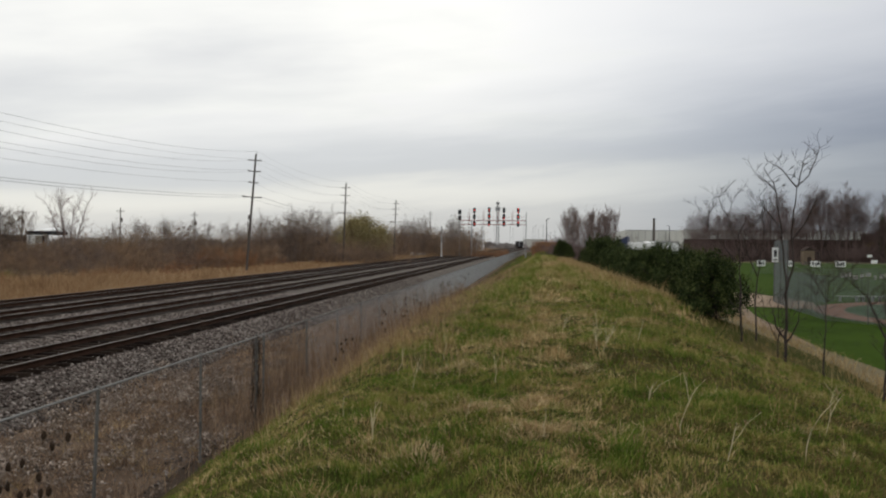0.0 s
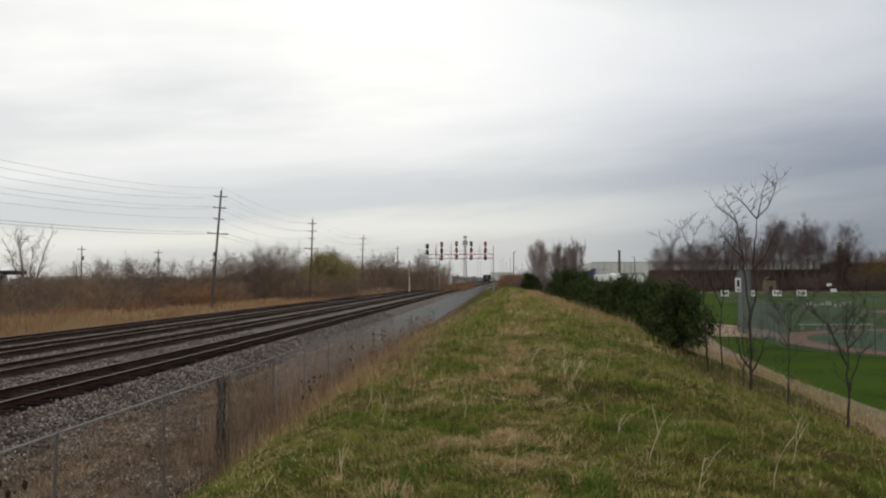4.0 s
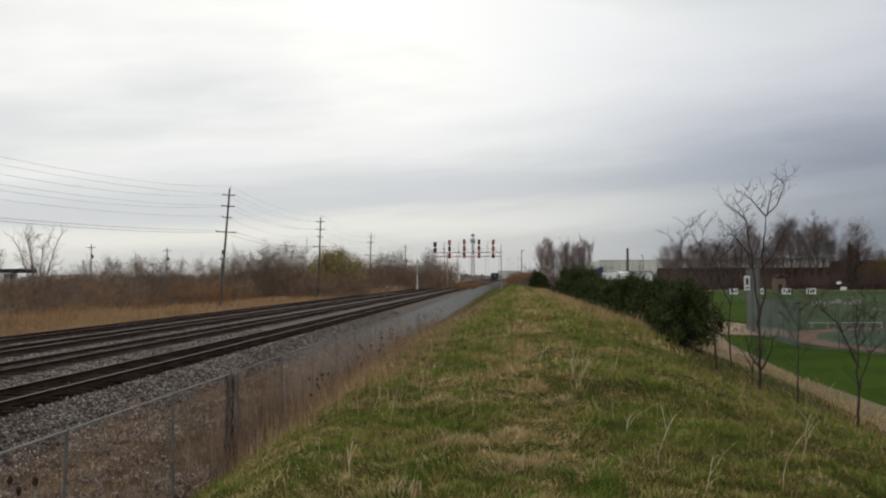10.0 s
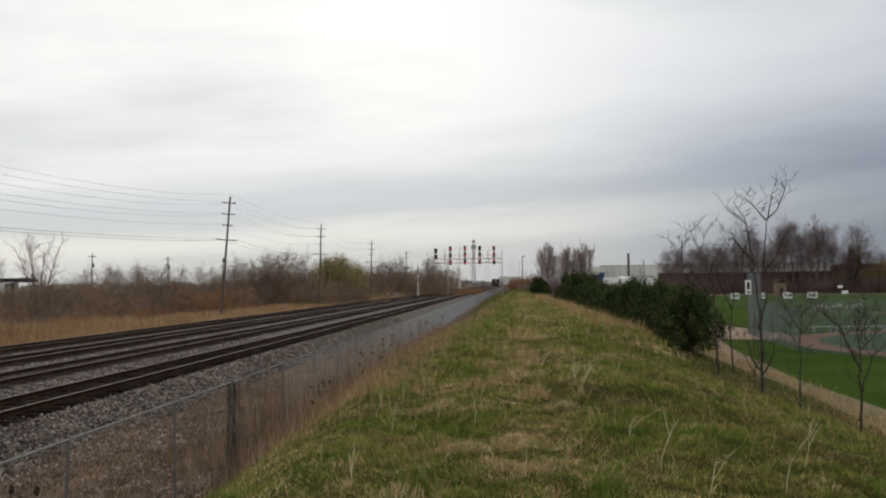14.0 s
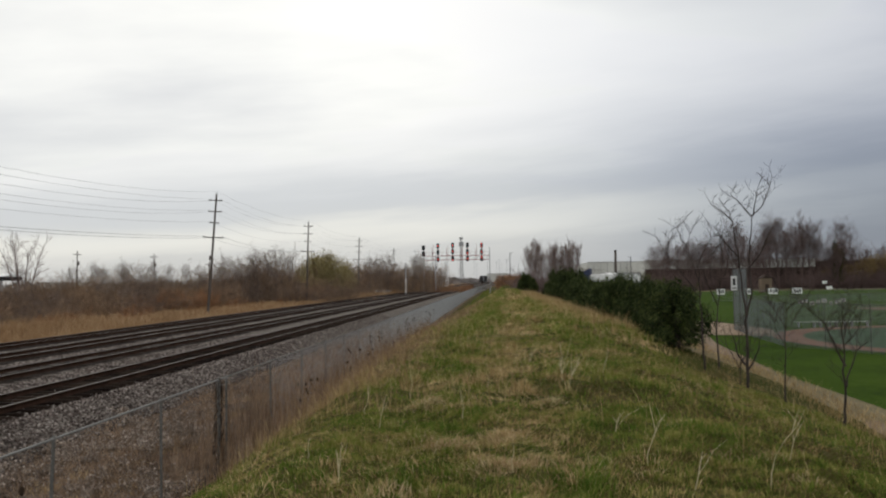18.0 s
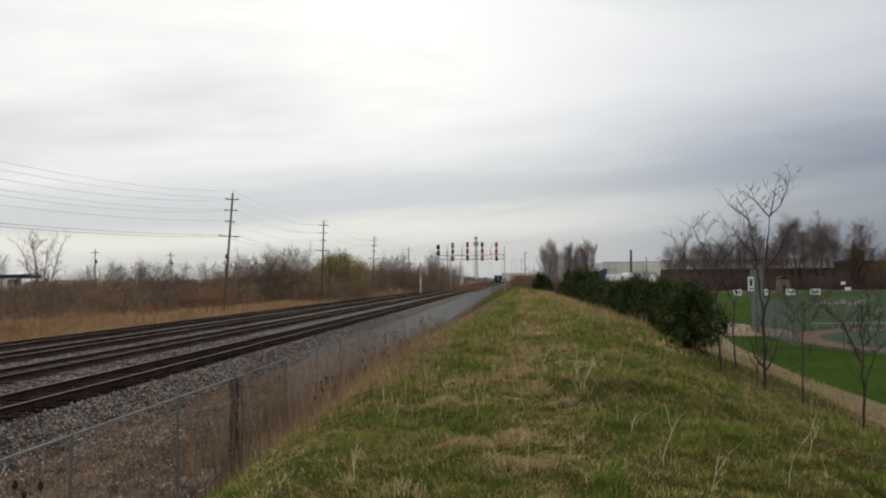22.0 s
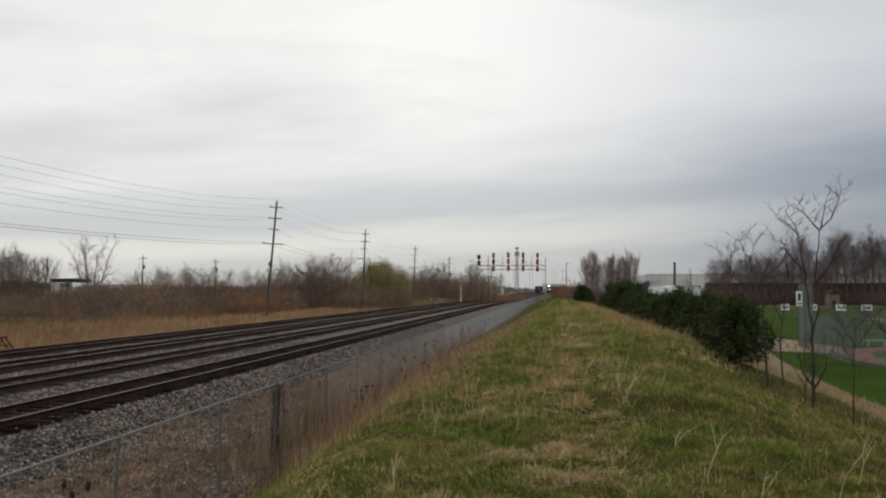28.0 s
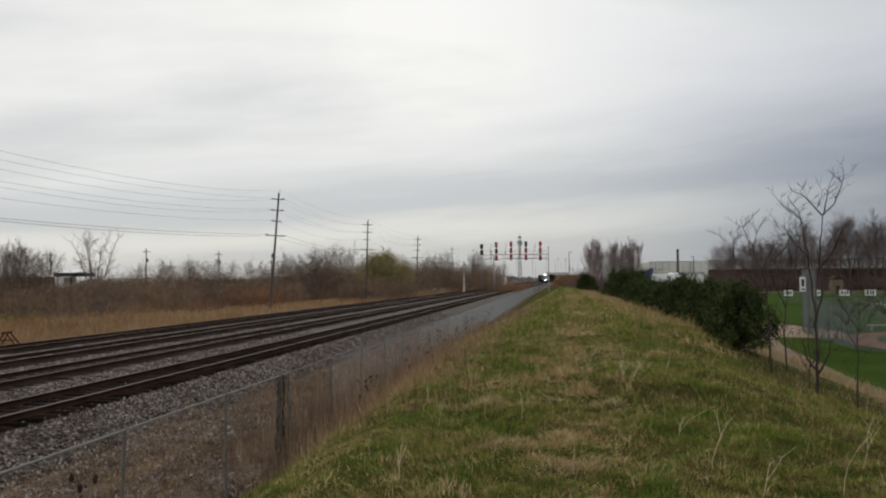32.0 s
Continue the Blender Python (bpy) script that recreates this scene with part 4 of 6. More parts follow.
for k, (x, y, s) in enumerate(rows):
    gz = float(ground_z(x, y))
    want = ((3.30 if y < 40 else 3.0 if y < 58 else 3.6) - gz) / 2.75
    s *= want if y < 100 else 1.0
    m = pose(x, y, gz - (0.3 if y < 40 else 0.05), 0, 0, br.uniform(0, 360)) @ Matrix.Diagonal((max(s * 0.84, 0.78), max(s * 0.84, 0.78), s, 1))
    if k < 4:
        bushes[k].matrix_basis = m
    else:
        o = copy_thing(bushes[k % 4], pose(0, 0, 0))
        o.matrix_basis = m


def leafy_tree(name, label, seed, x, y, h, w, mat, n=70, leaf=0.5):
    r, rn = random.Random(seed), np.random.default_rng(seed)
    t = thing(name, label, "tree", at=pose(x, y, -0.9))
    trunk, crown = bare_tree(seed, h * 0.9, 0.22, 9, 0.9, 2, 3, 0.2, 0.03)
    v, f = tubes(trunk, 7)
    part("trunk", fast_mesh("trunk", v, f, M_bark), None, t)
    ends = [s[3:6] for s in crown if s[5] > h * 0.25]
    r.shuffle(ends)
    ends = [(e[0] * w, e[1] * w, e[2]) for e in ends[:n]]
    lv, lf = leaves(rn, ends, (0.8, 0.8, 0.65), 60, leaf, 0.20, 0.6)
    tv, tf = tubes(crown, 3)
    part("bare_crown", fast_mesh("bare_crown", tv, tf, M_twig), None, t, kind="stuff")
    part("foliage", fast_mesh("foliage", lv, lf, mat), None, t, kind="stuff")


for px, top, y, w, sd in ((-318, 54, 165, 1.1, 400), (-296, 54, 172, 1.1, 401), (-270, 42, 180, 1.0, 402), (-306, 58, 168, 1.2, 405)):
    leafy_tree("willow_tree", "willow in thin yellow-green spring leaf behind the brush", sd, at_px(px, y), y, 3.9 + top / 1358 * y, w, M_willow, 120, 0.30)
M_bronze = material("bronze_buds", ((0.12, 0.085, 0.045), (0.185, 0.13, 0.062), (0.25, 0.18, 0.08)), 0.3, 3, 0.85, random="island", spread=0.5)
for px, top, y, sd in ((600, 30, 252, 413), (630, 32, 244, 414), (655, 50, 240, 410), (680, 46, 250, 415), (695, 52, 246, 411), (728, 48, 238, 412), (755, 52, 244, 416)):
    leafy_tree("budding_tree", "tree with yellow-brown spring buds", sd, at_px(px, y), y, 3.6 + 0.8 * top / 1358 * y, 1.3, M_bronze, 60, 0.34)

for px, top, y, sd in ((612, 54, 244, 420), (622, 44, 246, 421)):
    segs, (v, f) = pine_bush(sd, 3.0, 2.2)
    b = thing("far_conifer", "dark conifer among the bare trees", "tree", "conifers behind the field")
    k = (4.0 + top / 1358 * y) / 3.0
    b.matrix_basis = pose(at_px(px, y), y, -0.95) @ Matrix.Diagonal((k * 0.34, k * 0.34, k, 1))
    tv, tf = tubes(segs, 4)
    part("branchwork", fast_mesh("branchwork", tv, tf, M_bark), None, b, kind="stuff")
    part("foliage", fast_mesh("foliage", v, f, M_needle), None, b, kind="stuff")

# ---- woods along the horizon ----
fr = np.random.default_rng(21)
n = 5200
x = np.concatenate([fr.uniform(-900, -75, n // 2), fr.uniform(70, 900, n // 2)])
y = fr.uniform(330, 760, n)
keep = (x - bend_of(y) < -45) | (x - bend_of(y) > 60)
x, y = x[keep], y[keep]
cy = fr.uniform(520, 1050, 1500)
cx = fr.uniform(-190, 120, 1500) + 0.2 * bend_of(cy)
gap = cx - bend_of(cy)
clear = (gap < -36) | ((gap > 22) & (cy > 760))
x, y = np.concatenate([x, cx[clear]]), np.concatenate([y, cy[clear]])
pts = np.stack([x, y, rise_of(y) - 1.0], 1)
tagged(new("far_woods", blade_mesh("far_woods", pts, np.concatenate([fr.uniform(2.5, 7, len(x) - clear.sum()), fr.uniform(2, 5.5, clear.sum())]), np.concatenate([fr.uniform(1.5, 4, len(x) - clear.sum()), fr.uniform(5, 10, clear.sum())]), fr.uniform(0, 0.8, len(x)), M_haze, fr)), "hazy leafless woods along the horizon", "woods", kind="stuff")


# ---- materials of built things ----
M_pale = material("pale_cladding", ((0.50, 0.51, 0.48), (0.58, 0.59, 0.56), (0.65, 0.655, 0.625)), 0.15, 3, 0.7, stretch=(1, 1, 0.3))
M_brownwall = material("brown_brick", ((0.040, 0.030, 0.026), (0.060, 0.044, 0.038), (0.085, 0.062, 0.053)), 0.3, 4, 0.9)
M_roof = material("grey_roofing", ((0.20, 0.20, 0.21), (0.28, 0.28, 0.29)), 0.3, 4, 0.9)
M_white = material("white_paint", ((0.70, 0.71, 0.71), (0.78, 0.79, 0.78), (0.84, 0.84, 0.83)), 0.5, 9, 0.5)
M_dark = material("dark_paint", ((0.020, 0.021, 0.024), (0.038, 0.040, 0.044)), 1, 9, 0.5)
M_blue = material("dark_blue_paint", ((0.020, 0.030, 0.075), (0.032, 0.045, 0.11)), 1, 9, 0.35, spec=0.5)
M_signalred = material("signal_red_paint", ((0.26, 0.085, 0.075), (0.34, 0.12, 0.105)), 1, 12, 0.6)
M_lens = material("lit_red_lens", ((0.9, 0.05, 0.04), (1.0, 0.07, 0.05)), 1, 5, 0.3, glow=0.6)
M_beam = material("headlight_glow", ((1.0, 0.97, 0.90), (1.0, 0.98, 0.93)), 1, 5, 0.3, glow=45.0, spec=0.3)
M_glass = material("dark_window_glass", ((0.020, 0.024, 0.028), (0.032, 0.037, 0.042)), 1, 4, 0.12, spec=0.6)
M_lawn = material("mown_lawn", ((0.014, 0.032, 0.002), (0.030, 0.058, 0.003), (0.050, 0.082, 0.008)), 0.25, 3, 0.95, 0.5, 30)
M_infield = material("infield_turf", ((0.030, 0.052, 0.028), (0.042, 0.068, 0.038), (0.055, 0.082, 0.048)), 0.25, 5, 0.95)
M_clay = material("red_clay", ((0.11, 0.064, 0.048), (0.15, 0.090, 0.068), (0.19, 0.12, 0.092)), 0.3, 5, 0.95)
M_path = material("gravel_path", ((0.145, 0.106, 0.078), (0.205, 0.156, 0.116), (0.26, 0.205, 0.158)), 0.5, 8, 0.95, 0.6, 30)
M_sand = material("sandy_ground", ((0.20, 0.148, 0.105), (0.27, 0.205, 0.15), (0.33, 0.26, 0.195)), 0.3, 5, 0.95, 0.5, 20)
M_mesh = material("green_coated_wire", ((0.16, 0.185, 0.19), (0.22, 0.245, 0.25)), 1, 9, 0.6, metal=0.2)
M_concrete = material("weathered_concrete", ((0.28, 0.265, 0.24), (0.38, 0.36, 0.33), (0.46, 0.44, 0.40)), 0.6, 8, 0.9, 0.4, 25)


def place(px, py, low):
    """x and y of the spot at height EYE_Z - low seen in that bearing (px beside, py under the vanishing point)."""
    depth = low * 1358 / py
    a = math.atan((px + 116) / 1358)
    y = depth / math.cos(a) * math.cos(a - 0.0852)
    return at_px(px, y), y


# ---- turf, straw and weeds on the bank ----
gr = np.random.default_rng(5)


def patch(x, y):
    """Where the turf has died back: 0 to 1, in irregular patches."""
    x, y = np.asarray(x), np.asarray(y)
    s = np.sin(1.7 * x + 0.8 * np.sin(0.9 * y)) + np.sin(1.1 * y + 1.2 * np.sin(0.8 * x + 1)) + 0.7 * np.sin(2.9 * x - 2.3 * y) + 0.6 * np.sin(0.45 * y + 2.0)
    s = s + 0.8 * np.sin(5.3 * x + 1.9 * np.sin(2.6 * y)) * np.sin(4.7 * y + 1.3 * np.sin(3.4 * x))
    return np.clip(0.5 + s / 4.0, 0, 1)


def scatter(n, x0, x1, y0, y1, keep=None, lift=-0.01):
    x, y = gr.uniform(x0, x1, n), gr.uniform(y0, y1, n)
    if keep is not None:
        k = keep(x, y) > gr.random(n)
        x, y = x[k], y[k]
    on = (x > -5.2) & (x < 4)
    x = np.where(on, x + recede(y) * np.clip((x + 5.2) / 2.8, 0, 1) * np.clip((4 - x) / 6.4, 0, 1), x)
    return np.stack([x, y, ground_z(x, y) + lift], 1)


def turf(name, pts, h0, h1, w0, w1, mat, label, lean=0.6):
    n = len(pts)
    h = gr.uniform(h0, h1, n) * (0.65 + 0.7 * gr.random(n) ** 3)
    return blade_mesh(name, pts, h, gr.uniform(w0, w1, n), h * gr.uniform(0.1, lean, n), mat, gr)


def joined(name, label, category, meshes):
    """One object of kind stuff out of several meshes."""
    first = None
    vs, quads, tris, o = [], [], [], 0
    for me in meshes:
        n = len(me.vertices)
        co = np.empty(n * 3, np.float32)
        me.vertices.foreach_get("co", co)
        vs.append(co.reshape(-1, 3))
        b = np.arange(n // 5)[:, None] * 5 + o
        quads.append(b + np.array([[0, 1, 2, 3]]))
        tris.append(b + np.array([[3, 2, 4]]))
        o += n
        first = first or me.materials[0]
    me = fast_mesh(name, np.concatenate(vs), [np.concatenate(quads), np.concatenate(tris)], first)
    return tagged(new(name, me), label, category, kind="stuff")


def tufted(n, per, x0, x1, y0, y1, h0, h1, w0, w1, mat, keep=None, size=0.05, lean=0.9):
    """Tussocks: blades that fan out from common roots."""
    c = scatter(n, x0, x1, y0, y1, keep)
    m = len(c)
    big = np.repeat(gr.uniform(0.5, 1.0, m) ** 1.5, per)
    off = gr.normal(0, 1, (m * per, 2)) * size
    p = np.repeat(c, per, 0)
    p[:, :2] += off * big[:, None]
    p[:, 2] = ground_z(p[:, 0], p[:, 1]) - 0.01
    h = gr.uniform(h0, h1, m * per) * (0.4 + 0.6 * big)
    turn = np.arctan2(off[:, 1], off[:, 0]) + gr.normal(0, 0.7, m * per)
    return blade_mesh("t", p, h, gr.uniform(w0, w1, m * per), h * gr.uniform(0.2, lean, m * per), mat, gr, turn)


def matted(n, x0, x1, y0, y1, length, w0, w1, mat, keep=None):
    """Flattened dead grass, combed in swirls."""
    p = scatter(n, x0, x1, y0, y1, keep, 0.0)
    m = len(p)
    turn = 2.5 * np.sin(0.9 * p[:, 0] + 0.5) + 2.0 * np.sin(0.7 * p[:, 1]) + gr.normal(0, 0.6, m)
    L = length * gr.uniform(0.5, 1.3, m)
    return blade_mesh("m", p, L * gr.uniform(0.15, 0.5, m), gr.uniform(w0, w1, m), L, mat, gr, turn)


# grass is thinned right of x = 0.8 so the darker soil shows
green = lambda x, y: (1.0 - 0.88 * patch(x, y)) * np.where(x > 0.8, 0.85, 1.0) * np.where((x < -1.8) & (y > 13), np.interp(y, (13, 30, 55), (0.3, 0.35, 0.95)), 1.0)
lush = lambda x, y: np.clip(1.1 - 1.3 * patch(x * 1.3 + 4, y * 1.2), 0.05, 1)
joined("bank_grass", "short green grass with dying patches on the bank", "grass", [
    turf("a", scatter(125000, -3.6, 4.8, 4.0, 9.5, green), 0.025, 0.065, 0.004, 0.008, M_blade, ""),
    turf("b", scatter(100000, -4.4, 9.0, 9.5, 22, green), 0.035, 0.09, 0.007, 0.014, M_blade, ""),
    turf("c", scatter(45000, -4.6, 5.0, 22, 60, green), 0.06, 0.16, 0.015, 0.03, M_blade, ""),
    turf("d", scatter(26000, -4.6, 5.0, 60, 160, green), 0.10, 0.22, 0.04, 0.08, M_blade, ""),
    turf("e", scatter(14000, -4.6, 6.0, 160, 270, green), 0.12, 0.26, 0.08, 0.16, M_blade, ""),
    turf("z", scatter(16000, -4.5, 6.0, -5.0, 4.0, green), 0.05, 0.12, 0.008, 0.014, M_blade, ""),
    tufted(300, 120, -3.0, 4.8, 4.2, 11, 0.05, 0.13, 0.004, 0.008, M_blade, lush, 0.15, 0.8),
    tufted(340, 110, -3.0, 8.4, 11, 22, 0.08, 0.18, 0.006, 0.011, M_blade, lush, 0.22, 0.8),
    tufted(420, 70, -3.0, 5.0, 22, 60, 0.16, 0.36, 0.012, 0.022, M_blade, lush, 0.40, 1.0),
    tufted(3000, 24, -3.6, 4.8, 4.0, 9.5, 0.04, 0.10, 0.004, 0.008, M_blade, lush, 0.06, 0.9),
    tufted(3200, 18, -4.2, 9.0, 9.5, 22, 0.06, 0.15, 0.006, 0.012, M_blade, lush, 0.09, 1.1),
    tufted(1800, 14, -4.2, 5.0, 22, 60, 0.12, 0.30, 0.014, 0.025, M_blade, lush, 0.15)])
dead = lambda x, y: np.clip(patch(x, y) * 1.9 - 0.65, 0.03, 1) * np.where((x > 0.6) & (y < 22), 0.08, 1.0) * np.where((x < -1.5) & (y < 12), 0.3, 1.0)
thatched = lambda x, y: np.clip(patch(x + 2, y * 1.3) * 1.6 - 0.6, 0.04, 0.7)
# thatch lies only right of x = 0.3, darkening that half of the bank
M_thatch = material("brown_thatch", ((0.060, 0.045, 0.016), (0.11, 0.079, 0.030), (0.18, 0.130, 0.052)), 1.0, 6, 0.9, random="island", spread=0.5)
joined("bank_thatch", "brown matted thatch between the grass", "grass", [
    matted(52000, 0.3, 4.8, 4.0, 9.5, 0.09, 0.004, 0.008, M_thatch, thatched),
    matted(50000, 0.3, 9.0, 9.5, 22, 0.16, 0.006, 0.012, M_thatch, thatched)])
joined("bank_straw", "flattened tan dead grass in patches on the bank", "grass", [
    matted(70000, -3.2, 4.8, 4.0, 9.5, 0.085, 0.004, 0.008, M_straw, dead),
    matted(70000, -4.2, 9.2, 9.5, 22, 0.13, 0.006, 0.012, M_straw, dead),
    matted(44000, -3.5, 5.2, 22, 60, 0.30, 0.012, 0.022, M_straw, dead),
    matted(15000, -3.0, 5.2, 60, 150, 0.35, 0.04, 0.07, M_straw, dead),
    matted(30000, -3.2, 4.8, 4.0, 13, 0.08, 0.004, 0.008, M_straw, lambda x, y: np.where(x > 0.9, 0.12, 1.0) * (0.25 + 0.6 * patch(x * 2.1 + 3, y * 1.9))),
    matted(14000, 0.4, 4.2, 30, 80, 0.35, 0.014, 0.026, M_straw, None),
    matted(22000, -3.6, 5.0, 13, 30, 0.13, 0.008, 0.014, M_straw, lambda x, y: 0.3 + 0.6 * patch(x * 1.6 + 3, y * 1.2)),
    tufted(40, 80, -2.6, 1.4, 4.6, 11, 0.05, 0.12, 0.004, 0.008, M_straw, None, 0.15, 1.5),
    tufted(36, 70, -2.0, 2.6, 11, 20, 0.08, 0.22, 0.006, 0.010, M_straw, None, 0.18, 1.4),
    tufted(420, 26, -3.0, 4.8, 4.2, 9.5, 0.06, 0.15, 0.004, 0.007, M_straw, dead, 0.06, 1.5),
    tufted(900, 20, -3.8, 9.2, 9.5, 22, 0.14, 0.32, 0.006, 0.010, M_straw, dead, 0.08, 1.2),
    tufted(700, 16, -3.0, 5.4, 22, 70, 0.2, 0.45, 0.012, 0.022, M_straw, dead, 0.14, 1.0)])
# bleached mounds of last year's grass
mounds = []
for px, py, n, size in ((-92, 287, 160, 0.15), (-60, 300, 120, 0.12), (2, 277, 190, 0.17), (25, 337, 210, 0.16), (-20, 320, 120, 0.12), (157, 357, 150, 0.13), (245, 335, 140, 0.12), (417, 310, 200, 0.18), (470, 300, 160, 0.15), (-195, 380, 140, 0.12), (330, 262, 150, 0.14), (-120, 220, 200, 0.2), (90, 225, 130, 0.14), (560, 350, 150, 0.15), (-130, 283, 170, 0.16), (15, 285, 170, 0.15), (-5, 345, 150, 0.15), (50, 335, 130, 0.14)):
    mx, my = place(px, py, 1.6)
    mounds.append(tufted(1, round(n * (2.6 if px < 100 else 0.8)), mx, mx + 0.01, my, my + 0.01, 0.04, 0.10, 0.004, 0.009, M_palestraw, None, size * 1.35, 1.3))
joined("straw_mounds", "low mounds of bleached dead grass on the bank", "grass", mounds)
edge = lambda x, y: np.clip((x - 2.2) / 2.2, 0, 1)
left_edge = lambda x, y: np.clip((-1.4 - x) / 1.2, 0, 1) * np.clip((x + 4.2) / 0.8, 0, 1)
joined("tall_dry_grass", "tall pale dry grass along the edges of the bank", "grass", [
    turf("a", scatter(450, -2.6, 4.8, 5.2, 14), 0.14, 0.34, 0.003, 0.006, M_straw, "", 0.8),
    turf("b", scatter(2800, 2.2, 9.6, 11, 30, edge), 0.12, 0.36, 0.005, 0.010, M_straw, "", 0.9),
    turf("c", scatter(12000, 2.4, 5.6, 28, 95, edge), 0.25, 0.6, 0.012, 0.025, M_straw, "", 0.8),
    turf("d", scatter(3000, -4.4, -1.4, 10, 45, left_edge), 0.12, 0.42, 0.005, 0.011, M_straw, "", 1.0),
    turf("e", scatter(900, -3.6, 0.6, 9, 24), 0.22, 0.55, 0.004, 0.008, M_palestraw, "", 0.5),
    tufted(70, 10, -3.8, -1.2, 8, 20, 0.20, 0.50, 0.004, 0.008, M_palestraw, left_edge, 0.10, 0.6),
    tufted(60, 12, -3.4, -1.4, 12, 30, 0.25, 0.6, 0.005, 0.010, M_straw, left_edge, 0.08, 0.8)])
bank_foot = lambda x, y: np.clip((y - 11) / 6, 0.05, 1) * np.clip((-2.6 - x) / 0.8, 0, 1)
vines = lambda x, y: np.clip((y - 13.5) / 2.5, 0, 1) * np.clip((64 - y) / 38, 0, 1)
near_path = lambda x, y: np.clip(1.2 - np.abs(x - (8.9 + (y - 6) * 0.065)) / 0.9, 0, 1)
joined("path_edge_grass", "ragged grass along the edge of the path", "grass", [
    turf("a", scatter(22000, 7.6, 13, 12, 50, near_path), 0.10, 0.42, 0.008, 0.018, M_straw, "", 1.0),
    turf("b", scatter(14000, 9.4, 14.4, 12, 52, lambda x, y: np.clip(1.1 - np.abs(x - (10.2 + (y - 20) * 0.105)) / 0.35, 0, 1)), 0.04, 0.14, 0.01, 0.02, M_straw, "", 1.0)])
joined("fence_weeds", "tangled brown dead weeds along the fence", "weeds", [
    turf("a", scatter(8000, -5.3, -2.7, 8, 34, bank_foot), 0.3, 0.85, 0.005, 0.011, M_weed, "", 0.35),
    turf("e", scatter(7500, -6.3, -5.0, 13, 64, vines), 0.8, 1.7, 0.006, 0.012, M_greyweed, "", 0.25),
    turf("b", scatter(3000, -5.7, -2.8, 34, 60, bank_foot), 0.3, 0.7, 0.012, 0.022, M_weed, "", 0.35)])
slope_left = lambda x, y: np.clip((-1.2 - x) / 0.9, 0, 1) * np.clip((y - 10) / 5, 0, 1) * (0.3 + 0.7 * patch(x * 0.9 + 2, y * 0.6))
joined("slope_weeds", "reddish brown dead weeds on the slope above the fence", "weeds", [
    turf("a", scatter(24000, -4.8, -1.0, 11, 36, slope_left), 0.08, 0.36, 0.005, 0.011, M_weed, "", 1.0),
    turf("b", scatter(5000, -4.8, -1.2, 34, 62, slope_left), 0.12, 0.42, 0.014, 0.03, M_weed, "", 0.7)])
rough = lambda x, y: np.clip(1.6 * patch(x * 0.9, y * 0.7) - 0.25, 0.06, 1)
joined("verge_weeds", "flattened pale brown weeds between fence and gravel", "weeds", [
    matted(42000, -10.7, -5.4, 6, 34, 0.20, 0.006, 0.013, M_weed, rough),
    turf("c", scatter(13000, -10.5, -5.4, 6, 30, rough), 0.08, 0.4, 0.006, 0.012, M_weed, "", 1.0),
    tufted(520, 18, -9.6, -5.6, 7, 30, 0.12, 0.38, 0.006, 0.011, M_weed, None, 0.07, 1.3),
    turf("d", scatter(9000, -9.6, -5.4, 30, 90), 0.1, 0.35, 0.02, 0.04, M_weed, "", 0.8)])
joined("verge_straw", "pale dry tufts behind the fence", "grass", [
    tufted(240, 22, -9.0, -5.6, 7, 26, 0.10, 0.32, 0.005, 0.010, M_straw, lambda x, y: np.clip(patch(x * 1.5 + 1, y) * 1.6 - 0.4, 0, 1), 0.10, 1.6)])
joined("trackside_straw", "tawny dead grass strip beyond the far track", "grass", [
    turf("a", scatter(52000, -49, -30.2, 16, 80, lambda x, y: np.clip(0.35 + patch(x * 0.35, y * 0.22), 0, 1)), 0.25, 0.85, 0.015, 0.032, M_tawny, "", 0.7),
    tufted(420, 24, -48, -31.5, 18, 80, 0.5, 1.35, 0.018, 0.034, M_tawny, None, 0.35, 0.6),
    tufted(150, 60, -47, -36, 30, 80, 0.8, 1.7, 0.02, 0.036, M_tawny, lambda x, y: patch(x * 0.3 + 2, y * 0.2), 0.7, 0.6),
    turf("b", scatter(22000, -44, -30.2, 75, 240), 0.3, 0.9, 0.04, 0.09, M_tawny, "", 0.7),
    turf("c", scatter(16000, -41, -29.6, 150, 330) + np.array([[0.6, 0, 0]]), 0.5, 1.3, 0.07, 0.14, M_tawny, "", 0.7)])


M_olive = material("olive_grass", ((0.075, 0.080, 0.024), (0.14, 0.135, 0.045), (0.24, 0.20, 0.085)), 0.4, 3, 0.9, random="island", spread=0.4)
joined("far_green_grass", "rough green grass in front of the far brush", "grass", [
    turf("a", scatter(5000, -62, -46, 62, 84, lambda x, y: np.clip(1.4 * patch(x * 0.3, y * 0.25) + 0.2, 0, 1)), 0.3, 0.7, 0.03, 0.06, M_olive, "", 0.8)])


